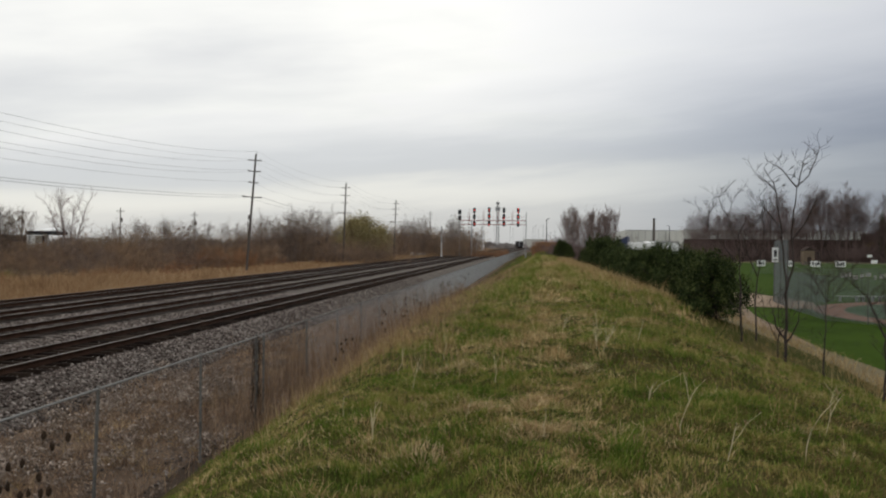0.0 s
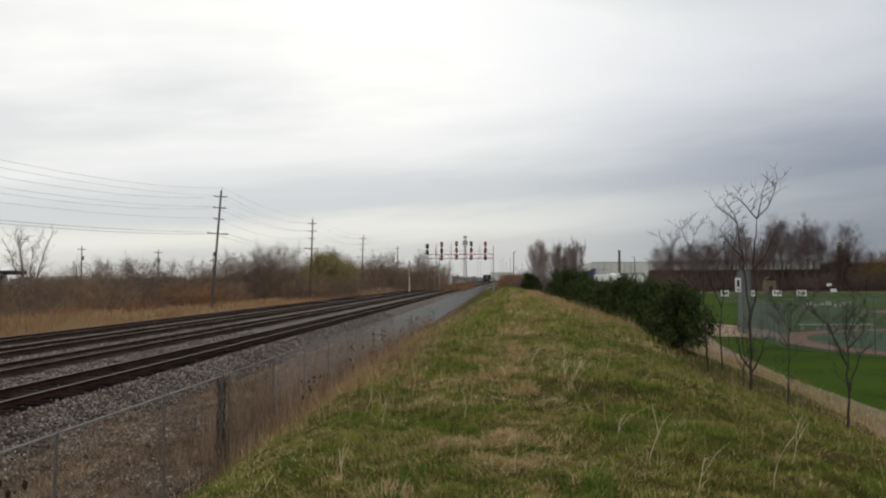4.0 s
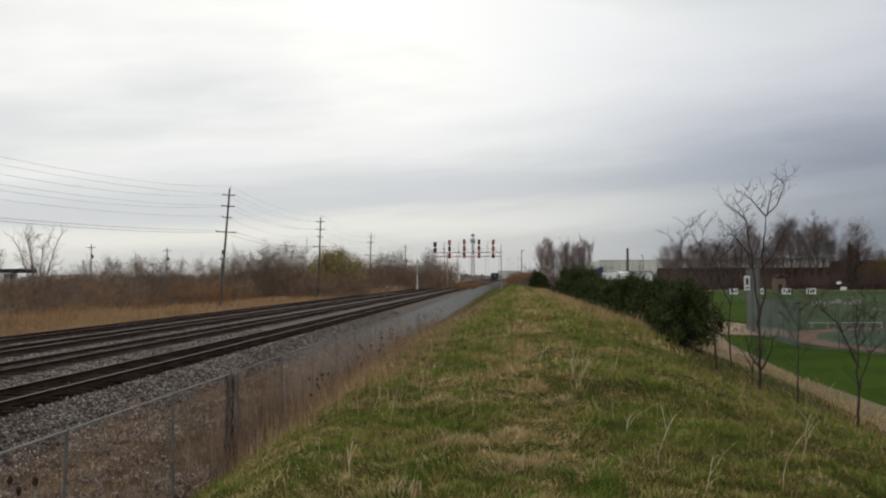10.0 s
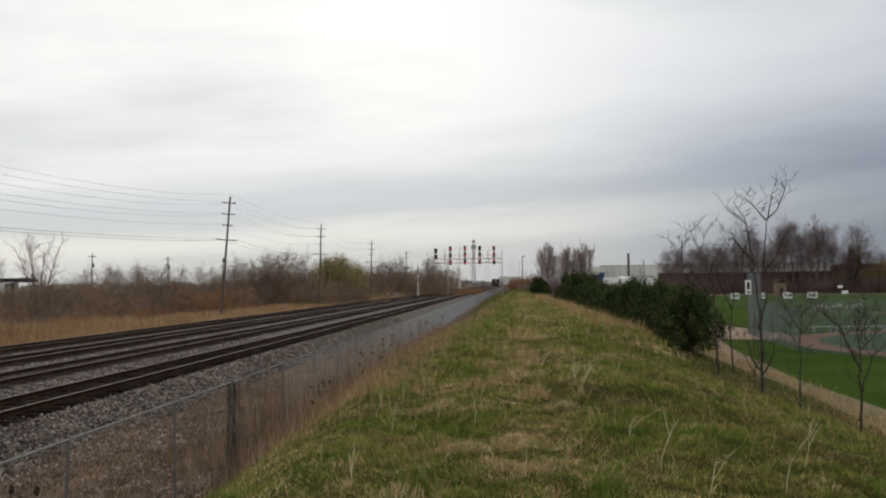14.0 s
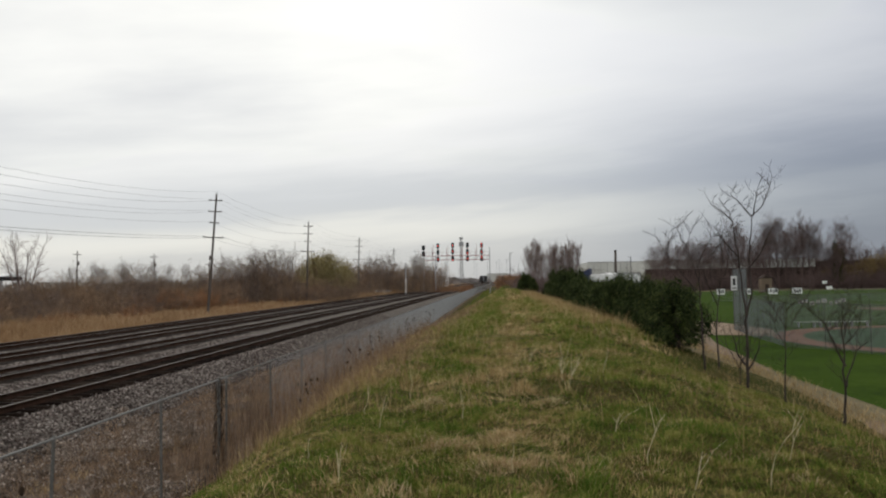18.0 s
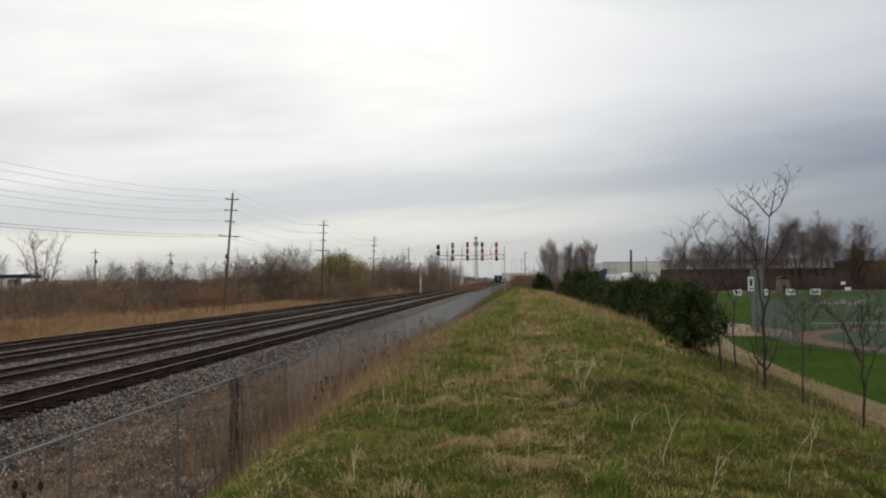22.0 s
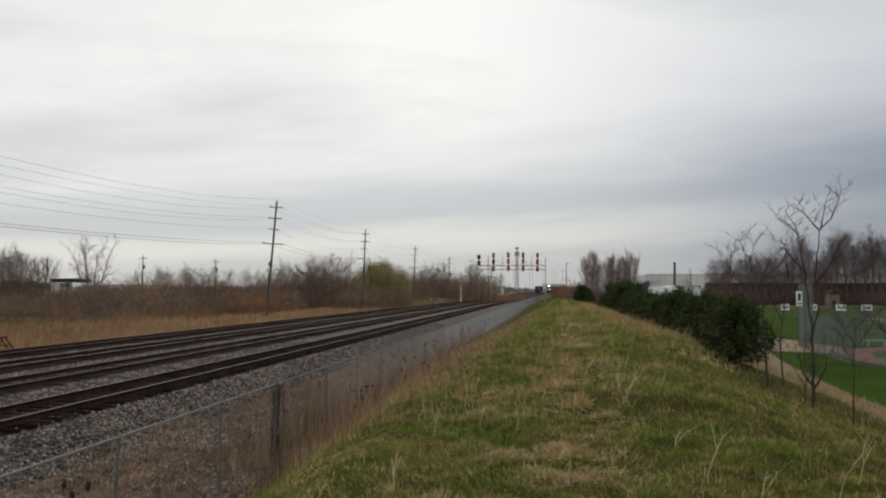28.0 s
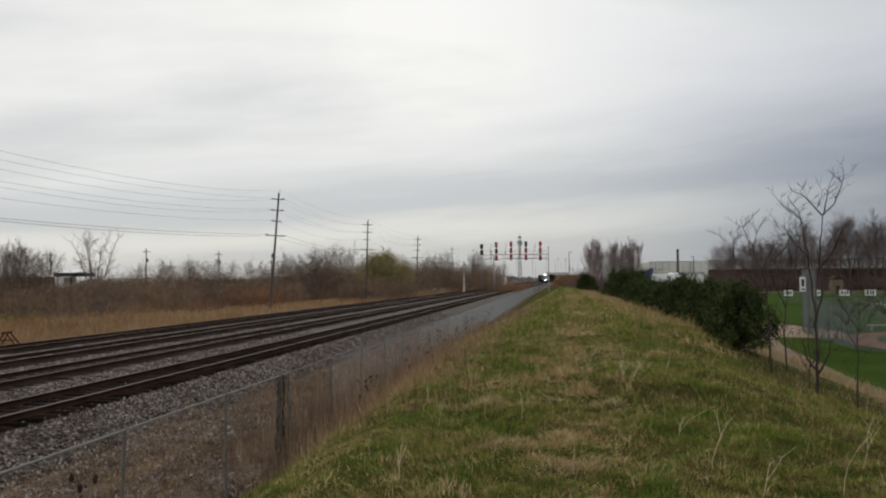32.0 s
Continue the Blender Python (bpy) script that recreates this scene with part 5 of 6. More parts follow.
# ---- single dry stalks ----
def dry_stalk(px, py, low, rise, lean, forks, seed, head=False):
    """A bleached stalk with side shoots; rise and lean in metres."""
    x, y = place(px, py, low)
    r = random.Random(seed)
    st = thing("weed_stalk" if head else "dry_stalk", "dead weed stalk with dark seed heads" if head else "pale bleached dry grass stalk", "weed", "weed stalks" if head else "dry stalks", at=pose(x, y, float(ground_z(x, y)) - 0.02))
    pts = [Vector((lean * k * k / 25 + r.gauss(0, 0.012) * min(k, 1), r.gauss(0, 0.012), rise * k / 5)) for k in range(6)]
    mat = M_weed if head else M_stalk
    stem = part("stem", hose("stem", pts, [0.0043 - 0.0007 * k for k in range(6)], mat), None, st)
    tips = [pts[-1]]
    for k in range(forks):
        i = r.randrange(1, 4)
        d = Vector((r.uniform(-0.3, 0.45), r.uniform(-0.3, 0.3), r.uniform(0.7, 1.0))).normalized() * rise * r.uniform(0.3, 0.6)
        part("side_shoot", hose("side_shoot", [pts[i], pts[i] + d * 0.5 + Vector((0, 0, 0.012)), pts[i] + d], [0.0034, 0.0028, 0.0012], mat), None, stem)
        tips.append(pts[i] + d)
        if not head:
            e = Vector((r.uniform(-0.4, 0.5), r.uniform(-0.3, 0.3), r.uniform(0.4, 0.9))).normalized() * rise * r.uniform(0.12, 0.3)
            q = pts[i] + d * r.uniform(0.4, 0.7)
            part("side_shoot", hose("side_shoot", [q, q + e * 0.6, q + e], [0.0022, 0.0017, 0.001], mat), None, stem)
    if head:
        for t in tips:
            bm = bmesh.new()
            bmesh.ops.create_icosphere(bm, subdivisions=2, radius=1.0, matrix=Matrix.Translation(t) @ Matrix.Diagonal((0.022, 0.022, 0.045, 1) if rise > 1.15 or y < 8 else (0.017, 0.017, 0.028, 1)))
            for q in bm.verts:
                q.co += (q.co - t) * r.uniform(-0.15, 0.35)
            part("seed_head", bm, M_seed, st)


for k, (px, py, rise, lean, forks) in enumerate(((265, 324, 0.50, 0.2, 3), (-278, 354, 0.36, 0.08, 4), (118, 184, 0.72, 0.15, 5), (128, 196, 0.55, 0.3, 5), (345, 389, 0.42, 0.26, 1), (485, 369, 0.60, 0.28, 0),
                                                 (210, 269, 0.35, 0.35, 3), (25, 350, 0.3, 0.02, 0), (-205, 255, 0.4, 0.1, 1), (-60, 240, 0.35, 0.05, 1), (60, 150, 0.5, 0.1, 2), (190, 170, 0.5, 0.15, 2),
                                                 (-110, 300, 0.25, 0.04, 0), (-150, 205, 0.35, 0.06, 1), (-330, 300, 0.3, 0.05, 0), (520, 300, 0.5, 0.1, 2), (-230, 230, 0.35, 0.08, 1), (-15, 190, 0.3, 0.05, 0))):
    dry_stalk(px, py, 1.6, rise, lean, forks, 500 + k)
for k, (px, y, rise) in enumerate(((-924, 7.0, 1.37), (-872, 7.2, 1.38), (-898, 6.8, 1.08), (-929, 6.6, 1.04), (-966, 7.2, 1.18), (-951, 7.5, 1.12), (-938, 7.0, 0.98), (-908, 7.5, 1.06), (-891, 7.1, 0.95), (-881, 6.7, 0.9), (-175, 27, 1.0), (-160, 28, 1.1), (-142, 30, 1.05), (-120, 31, 1.0), (-150, 25, 0.9), (-320, 16.5, 0.75), (-260, 17, 0.8), (-225, 19, 0.85), (-205, 21, 0.9), (-340, 15, 0.7))):
    x = at_px(px, y)
    low = EYE_Z - float(ground_z(x, y))
    a = math.atan((px + 116) / 1358)
    dry_stalk(px, low * 1358 / (y * math.cos(a) / math.cos(a - 0.0852)), low, rise, 0.08, 5 if y > 9 else 1, 540 + k, True)


# ---- ballast stones ----
def stones(name, pts, size, label):
    n = len(pts)
    base = np.array([(1, 0, 0), (-1, 0, 0), (0, 1, 0), (0, -1, 0), (0, 0, 1), (0, 0, -1.0)])
    v = base[None] * gr.uniform(0.5, 1.3, (n, 6, 1)) + gr.normal(0, 0.22, (n, 6, 3))
    th = gr.uniform(0, 6.28, n)
    c, s = np.cos(th)[:, None], np.sin(th)[:, None]
    v = np.stack([v[:, :, 0] * c - v[:, :, 1] * s, v[:, :, 0] * s + v[:, :, 1] * c, v[:, :, 2] * 0.8], 2)
    v = v * (size * gr.uniform(0.6, 1.5, n))[:, None, None] + pts[:, None, :]
    f = np.array([[0, 2, 4], [2, 1, 4], [1, 3, 4], [3, 0, 4], [2, 0, 5], [1, 2, 5], [3, 1, 5], [0, 3, 5]])
    o = np.arange(n)[:, None] * 6
    me = fast_mesh(name, v.reshape(-1, 3), np.concatenate([o + q for q in f]), M_stone)
    return tagged(new(name, me), label, "gravel", kind="stuff")


def bed(n, x0, x1, y0, y1):
    return scatter(n, x0, x1, y0, y1, None, 0.012)


stones("track_ballast", np.concatenate([bed(13000, -12.2, -10.3, 13, 45), bed(6500, -16.7, -15.0, 20, 50), bed(6000, -21.1, -19.5, 25, 60), bed(4000, -25.4, -23.9, 30, 60), bed(4000, -12.2, -10.2, 45, 80), bed(2500, -14.9, -12.3, 17, 42)]), 0.040, "loose grey crushed-stone ballast along the rails")
stony = lambda x, y: np.clip(1.5 - 2.4 * patch(x * 0.9, y * 0.7), 0.05, 1)
stones("scattered_gravel", scatter(6000, -9.9, -5.5, 6, 34, stony, 0.008), 0.030, "grey stones scattered in the dirt by the fence")

# ---- sports field ----
FIELD_Z = -0.92


def flat_sheet(name, pts, lift, mat, label, category):
    """A thin slab over the field with the outline pts."""
    bm = bmesh.new()
    vs = [bm.verts.new((x, y, FIELD_Z + lift)) for x, y in pts]
    face = bm.faces.new(vs)
    if face.normal.z < 0:
        face.normal_flip()
    r = bmesh.ops.extrude_face_region(bm, geom=[face])
    for v in r["geom"]:
        if isinstance(v, bmesh.types.BMVert):
            v.co.z -= lift + 0.05
    me = bpy.data.meshes.new(name)
    bm.to_mesh(me)
    bm.free()
    me.materials.append(mat)
    return tagged(new(name, me), label, category, kind="structure")


flat_sheet("lawn", ((9.5, 8), (9.7, 20), (13.6, 50), (24, 130), (52, 262), (215, 262), (215, 60), (90, 8)), 0.012, M_lawn, "mown green lawn beside the bank", "lawn")
M_asphalt = material("worn_asphalt", ((0.040, 0.040, 0.041), (0.060, 0.060, 0.060), (0.085, 0.084, 0.082)), 0.4, 12, 0.95, 0.5, 40)
flat_sheet("parking_lot", ((12.5, 104), (17.5, 165), (31, 168), (21, 106)), 1.1, M_asphalt, "raised asphalt lot behind the bushes", "pavement")
flat_sheet("path", ((8.6, 6), (8.95, 20), (11.7, 46), (13.5, 58), (15.2, 57), (13.4, 48), (10.4, 22), (10.0, 6)), 0.03, M_path, "pale gravel footpath at the foot of the bank", "path")
flat_sheet("sand_area", ((12.6, 56), (14.6, 71), (19.5, 72), (21.0, 60), (19.0, 53.5), (15.2, 55)), 0.036, M_sand, "bare sandy ground by the fence corner", "sand")


def ring(cx, cy, r0, r1, a0, a1, n=28):
    out = [(cx + r1 * math.cos(a0 + (a1 - a0) * k / n), cy + r1 * math.sin(a0 + (a1 - a0) * k / n)) for k in range(n + 1)]
    return out + [(cx + r0 * math.cos(a0 + (a1 - a0) * k / n), cy + r0 * math.sin(a0 + (a1 - a0) * k / n)) for k in range(n, -1, -1)]


flat_sheet("infield", ring(32, 49, 0.01, 14.4, 0, 6.28), 0.022, M_infield, "dull green infield turf", "turf")
flat_sheet("base_path", ring(32, 49, 12.2, 14.1, 0.3, 6.0), 0.032, M_clay, "reddish clay running path of the ball field", "clay")
flat_sheet("pitching_circle", ring(32, 49, 0.01, 2.6, 0, 6.28), 0.034, M_clay, "round reddish clay patch in the infield", "clay")
flat_sheet("warning_track", ((44, 92), (44, 99), (120, 104), (120, 92)), 0.03, M_clay, "long reddish clay strip of the outfield", "clay")


def field_fence(name, label, corners, height, step, gap, mats):
    """Posts, rails and diamond mesh along the corners."""
    fe = thing(name, label, "fence", "field fences", at=pose(0, 0, 0))
    for (x0, y0), (x1, y1) in zip(corners[:-1], corners[1:]):
        L = math.hypot(x1 - x0, y1 - y0)
        n = max(1, round(L / step))
        d = Vector(((x1 - x0) / L, (y1 - y0) / L, 0))
        for k in range(n + (0 if (x1, y1) != corners[-1] else 1)):
            p = Vector((x0, y0, FIELD_Z)) + d * (L * k / n)
            part("post", rod(p - Vector((0, 0, 0.1)), p + Vector((0, 0, height)), 0.026 if height < 3 else 0.05, n=7), M_zinc, fe)
        for z in ((height,) if height < 3 else (height, height / 2, 0.1)):
            part("rail", rod((x0, y0, FIELD_Z + z), (x1, y1, FIELD_Z + z), 0.02, n=6), M_zinc, fe)
        segs = []
        for sgn in (1, -1):
            for s in np.arange(-height, L, gap):
                a, b = max(s, 0), min(s + height, L)
                if b - a < 0.02:
                    continue
                za, zb = (a - s, b - s) if sgn > 0 else (height - a + s, height - b + s)
                p, q = Vector((x0, y0, FIELD_Z + za)) + d * a, Vector((x0, y0, FIELD_Z + zb)) + d * b
                segs.append((*p, *q, 0.0042, 0.0042))
        v, f = tubes(segs, 3)
        part("mesh_panel", fast_mesh("mesh_panel", v, f, mats), None, fe)
    return fe


field_fence("backstop", "tall grey-green chain-link backstop of a ball field", ((18.2, 60.0), (17.4, 54.5)), 4.6, 2.8, 0.10, M_mesh)
field_fence("field_fence", "chain-link fence round the ball field", ((17.4, 54.5), (16.6, 45.5), (20.5, 38.5)), 2.5, 3.0, 0.09, M_mesh)
field_fence("field_fence", "chain-link fence behind the players' bench", ((18.2, 60.0), (31, 66.0), (46, 66.0)), 2.5, 3.0, 0.09, M_mesh)
field_fence("outfield_fence", "long low outfield fence carrying white boards", ((36, 130), (58, 131), (100, 122)), 1.9, 4.4, 0.12, M_mesh)


def board(name, label, category, px, y, z, w, h, bars, turn=0.0):
    """A white board with plain bars where its writing cannot be read."""
    x = at_px(px, y)
    b = thing(name, label, category, "white boards on the outfield fence" if name == "fence_board" else "", at=pose(x, y, z, 0, 0, turn))
    part("panel", box(-w / 2, w / 2, -0.03, 0.03, -h / 2, h / 2, 0.01), M_white, b)
    for bx, bz, bw, bh in bars:
        part("bar", box(bx - bw / 2, bx + bw / 2, -0.045, -0.031, bz - bh / 2, bz + bh / 2), M_dark, b)


for px, w in ((403, 1.3), (452, 0.9), (497, 1.55), (540, 1.6)):
    board("fence_board", "small white board with dark marks on the fence", "sign", px, 129.6, 0.72, w, 0.95, ((-w * 0.25, 0.08, w * 0.16, 0.5), (w * 0.02, -0.05, w * 0.14, 0.45), (w * 0.27, 0.04, w * 0.16, 0.5)))
board("field_notice_board", "upright white notice board with dark markings on the backstop", "sign", 427, 57.8, 2.66, 0.42, 1.05, ((0, 0.1, 0.18, 0.5), (0, -0.36, 0.26, 0.08)))
for px, y, z in ((598, 120, 1.3), (590, 150, 1.9)):
    board("far_board", "small white board at the edge of the field", "sign", px, y, z, 0.9, 0.5, ())
post = thing("foul_pole", "slim white foul pole of the ball field", "pole", at=pose(at_px(706, 128), 128, FIELD_Z))
part("shaft", rod((0, 0, -0.2), (0, 0, 4.2), 0.14, n=8), M_white, post)
for k in range(6):
    bench = thing("players_bench", "low pale bench behind the field fence", "bench", "benches", at=pose(at_px(560 + 28 * k, 62), 62, FIELD_Z, 0, 0, 8))
    part("seat", box(-1.2, 1.2, -0.15, 0.15, 0.42, 0.46, 0.01), M_galv, bench)
    for s in (-0.9, 0.9):
        part("leg", box(s - 0.03, s + 0.03, -0.14, 0.14, -0.02, 0.42), M_galv, bench)
    if k == 3:
        break
for k, (px, w) in enumerate(((546, 0.5), (556, 0.28), (566, 0.42), (577, 0.3), (588, 0.46), (600, 0.25), (611, 0.4), (622, 0.5))):
    y = 65.8
    tag = thing("fence_banner", "small weathered white banner tied to the field fence", "banner", "white banners on the field fence", at=pose(at_px(px, y), y, 0.95 + 0.12 * math.sin(k * 2.1)))
    part("cloth", box(-w / 2, w / 2, -0.012, 0.012, -0.17, 0.17, 0.008), M_concrete, tag)
    part("bar", box(-w * 0.3, w * 0.3, -0.02, -0.0125, -0.05, 0.03), M_galv, tag)
hut = thing("timber_hut", "small tan timber hut behind the field", "hut", at=pose(at_px(483, 205), 205, -0.95))
part("wall", box(-1.3, 1.3, -1.2, 1.2, 0, 3.6, 0.03), M_path, hut)
bm = box(-1.5, 1.5, -1.4, 1.4, 3.62, 4.5, 0.02)
for v in bm.verts:
    if v.co.z > 4.1:
        v.co.x *= 0.1
part("roof", bm, M_brownwall, hut)
part("door", box(-0.5, 0.5, -1.26, -1.205, 0.05, 2.1, 0.01), M_brownwall, hut)
vy = FENCE_X / at_px(-484, 1.0)
vine = thing("vine_covered_post", "dark fence post wrapped in dead climbing vines", "fence post", at=pose(FENCE_X - 0.02, vy, -0.7))
part("post", rod((0, 0, -0.1), (0, 0, 1.95), 0.035, n=8), M_postzinc, vine)
segs, r = [], random.Random(88)
for k in range(110):
    a, z, q = r.uniform(0, 6.28), r.uniform(0, 1.7), r.uniform(0.03, 0.09)
    p = Vector((math.cos(a) * q, math.sin(a) * q, z))
    for j in range(3):
        e = p + Vector((r.gauss(0, 0.035), r.gauss(0, 0.035), r.uniform(0.05, 0.14)))
        segs.append((*p, *e, 0.006, 0.005))
        p = e
v, f = tubes(segs, 3)
part("vines", fast_mesh("vines", v, f, M_litter), None, vine, kind="stuff")
# crumpled dead leaf clumps behind the fence
M_clump = material("pale_dead_leaves", ((0.15, 0.115, 0.09), (0.27, 0.215, 0.175), (0.46, 0.39, 0.33)), 0.9, 6, 0.9, random="island", spread=0.5)
lr = np.random.default_rng(91)
cs = []
for k in range(44):
    ax, ay = lr.uniform(-10.2, -5.8), lr.uniform(7.5, 24)
    for q in range(9):
        x, y = ax + lr.normal(0, 0.45), ay + lr.normal(0, 0.5)
        big = lr.uniform(0.05, 0.18)
        for j in range(6):
            cs.append((x + lr.normal(0, big), y + lr.normal(0, big), float(ground_z(x, y)) + 0.04 + abs(lr.normal(0, big * 0.8))))
v, f = leaves(lr, cs, (0.035, 0.035, 0.03), 12, 0.055, 0.32)
tagged(new("leaf_clumps", fast_mesh("leaf_clumps", v, f, M_clump)), "pale crumpled dead weeds in clumps behind the fence", "weeds", kind="stuff")


# ---- signal bridge over the tracks ----
BRIDGE_Y = 230.0


def signal_bridge():
    y = BRIDGE_Y
    xr, xl = at_px(-8, y), at_px(-124, y)
    z0, z1 = 9.5, 10.75
    br = thing("signal_bridge", "steel truss signal bridge across the tracks", "signal bridge", at=pose(0, 0, 0))
    for z in (z0, z1):
        for dy in (-0.6, 0.6):
            part("chord", box(xl, xr, y + dy - 0.06, y + dy + 0.06, z - 0.07, z + 0.07), M_signalred, br)
    n = 14
    for k in range(n):
        a, b = xl + (xr - xl) * k / n, xl + (xr - xl) * (k + 1) / n
        part("truss_brace", rod((a, y - 0.6, z0 if k % 2 else z1), (b, y - 0.6, z1 if k % 2 else z0), 0.04, n=5), M_galv, br)
    for x, ztop in ((xr, 13.2), (at_px(-104, y), 10.8)):
        leg = part("leg", box(x - 0.10, x + 0.10, y - 0.70, y - 0.5, -1.0, ztop, 0.02), M_galv, br)
        part("leg_brace", box(x - 0.12, x + 0.12, y + 0.45, y + 0.7, -1.0, z1), M_galv, leg)
        part("footing", box(x - 0.7, x + 0.7, y - 1.2, y + 1.2, -1.2, -0.5, 0.05), M_concrete, leg)
    for px, top, shown in ((-99, 0.0, (1, 7)), (-73, 0.15, (1, 4, 8)), (-47, 0.1, (5, 7)), (-22, 0.0, (0, 2, 4, 6))):
        x = at_px(px, y)
        mast = part("signal_mast", rod((x, y - 0.75, z0 - 0.6), (x, y - 0.75, 14.5 + top), 0.12, n=7), M_signalred, br)
        for k, z in enumerate((13.7, 11.8, 9.7)):
            bm = box(x - 0.40, x + 0.40, y - 1.25, y - 0.95, z + top - 0.75, z + top + 0.75, 0.12)
            head = part("signal_head", bm, M_dark, mast)
            for j in range(3):
                lit = k * 3 + j in shown
                c = z + top + 0.48 - 0.48 * j
                part("lens", rod((x, y - 1.29, c), (x, y - 1.25, c), 0.20, n=14), M_lens if lit else M_glass, head, "lit red lens" if lit else "")
                bm = bmesh.new()
                for q in range(7):
                    a0, a1 = math.pi * q / 7, math.pi * (q + 1) / 7
                    vs = [bm.verts.new((x + 0.22 * math.cos(a), yy, c + 0.22 * math.sin(a))) for a, yy in ((a0, y - 1.25), (a1, y - 1.25), (a1, y - 1.6), (a0, y - 1.6))]
                    bm.faces.new(vs)
                part("visor", bm, M_dark, head)
        part("ladder", box(x - 1.55, x - 1.47, y - 0.8, y - 0.7, z0, 14.0), M_signalred, mast)
        part("ladder", box(x - 1.95, x - 1.87, y - 0.8, y - 0.7, z0, 13.2), M_signalred, mast)
    rail = part("hand_rail", box(xl, xr, y - 0.66, y - 0.6, z1 + 1.0, z1 + 1.05), M_signalred, br)
    for k in range(n + 1):
        x = xl + (xr - xl) * k / n
        part("rail_post", box(x - 0.025, x + 0.025, y - 0.66, y - 0.6, z1, z1 + 1.0), M_signalred, rail)


signal_bridge()


def signal_post():
    y = 234.0
    x = at_px(-125, y)
    s = thing("signal_post", "railway signal on a tall post with dark heads", "railway signal", at=pose(x, y, -0.8))
    part("mast", rod((0, 0, -0.2), (0, 0, 15.0), 0.11, n=8), M_galv, s)
    part("footing", box(-0.5, 0.5, -0.5, 0.5, -0.3, 0.25, 0.04), M_concrete, s)
    for z in (12.4, 14.2):
        head = part("signal_head", box(-0.5, 0.5, -0.4, -0.12, z - 0.75, z + 0.75, 0.12), M_dark, s)
        for j in range(3):
            part("lens", rod((0, -0.44, z + 0.48 - 0.48 * j), (0, -0.4, z + 0.48 - 0.48 * j), 0.19, n=12), M_glass, head)


signal_post()


# ---- tower, masts, lamps and distant poles ----
def lattice_tower(px, y, top):
    x, h = at_px(px, y), EYE_Z + top / 1358 * y + 1
    t = thing("lattice_tower", "tall grey lattice communications tower", "tower", at=pose(x, y, -1))
    w0, w1 = 1.5, 0.75
    for sx in (-1, 1):
        for sy in (-1, 1):
            part("leg", rod((sx * w0, sy * w0, 0), (sx * w1, sy * w1, h), 0.34, 0.24, 6), M_galv, t)
    n = 16
    for k in range(n):
        a, b = h * k / n, h * (k + 1) / n
        wa, wb = w0 + (w1 - w0) * k / n, w0 + (w1 - w0) * (k + 1) / n
        s = 1 if k % 2 else -1
        part("brace", rod((-s * wa, -wa, a), (s * wb, -wb, b), 0.22, n=5), M_galv, t)
        part("brace", rod((s * wa, wa, a), (-s * wb, wb, b), 0.22, n=5), M_galv, t)
    for z, w in ((h - 0.5, 1.5), (h - 5, 2.2), (h - 7, 2.2)):
        part("antenna_panel", box(-w, w, -1.1, 1.1, z - 1.0, z + 0.8, 0.1), M_galv, t)
    part("tip", rod((0, 0, h), (0, 0, h + 2.5), 0.1, n=5), M_galv, t)


lattice_tower(-58, 700, 77)

mast = thing("white_mast", "slim white steel mast beside the tracks", "mast", at=pose(at_px(-157, 222), 222, -0.7))
part("shaft", rod((0, 0, -0.2), (0, 0, 4.6), 0.24, 0.22, 8), M_white, mast)
part("upper_shaft", rod((0, 0, 4.6), (0, 0, 9.4), 0.15, 0.11, 8), M_galv, mast)
part("crossbar", box(-0.28, 0.28, -0.06, 0.06, 9.0, 9.2), M_galv, mast)
part("base_slab", box(-2.8, 1.0, -1.6, 1.6, -0.3, 0.45, 0.06), M_concrete, mast)
culvert = thing("concrete_culvert", "low arched concrete culvert beside the tracks", "culvert", at=pose(at_px(-196, 235), 235, -0.85))
bm = bmesh.new()
bmesh.ops.create_cone(bm, cap_ends=True, segments=20, radius1=1.6, radius2=1.6, depth=5.0, matrix=pose(0, 0, 0, 0, 90, 0))
bmesh.ops.bisect_plane(bm, geom=bm.verts[:] + bm.edges[:] + bm.faces[:], plane_co=(0, 0, 0), plane_no=(0, 0, -1), clear_outer=True)
part("vault", bm, M_concrete, culvert)
part("end_wall", box(-2.7, -2.45, -1.8, 1.8, -0.3, 1.7, 0.04), M_concrete, culvert)


def street_lamp(px, y, top, reach):
    x = at_px(px, y)
    z = EYE_Z + top / 1358 * y
    b = float(ground_z(x, y))
    s = thing("street_lamp", "tall dark street lamp with a short arm", "street lamp", "lamps by the far road", at=pose(x, y, b))
    part("pole", rod((0, 0, -0.3), (0, 0, z - b), 0.16, 0.1, 8), M_dark, s)
    part("arm", rod((0, 0, z - b - 0.15), (reach, 0, z - b + 0.05), 0.06, n=6), M_dark, s)
    part("lamp_head", box(min(reach, reach * 0.5), max(reach, reach * 1.6), -0.18, 0.18, z - b, z - b + 0.18, 0.05), M_dark, s)


street_lamp(28, 260, 48, 0.6)
street_lamp(243, 285, 38, -0.9)
stack = thing("chimney_stack", "dark steel chimney stack beside the warehouse", "chimney", at=pose(at_px(216, 280), 280, -1.0))
part("shaft", rod((0, 0, -0.2), (0, 0, 14.4), 0.5, 0.4, 12), M_pole, stack)
part("cap_ring", rod((0, 0, 14.2), (0, 0, 14.5), 0.5, n=12), M_dark, stack)

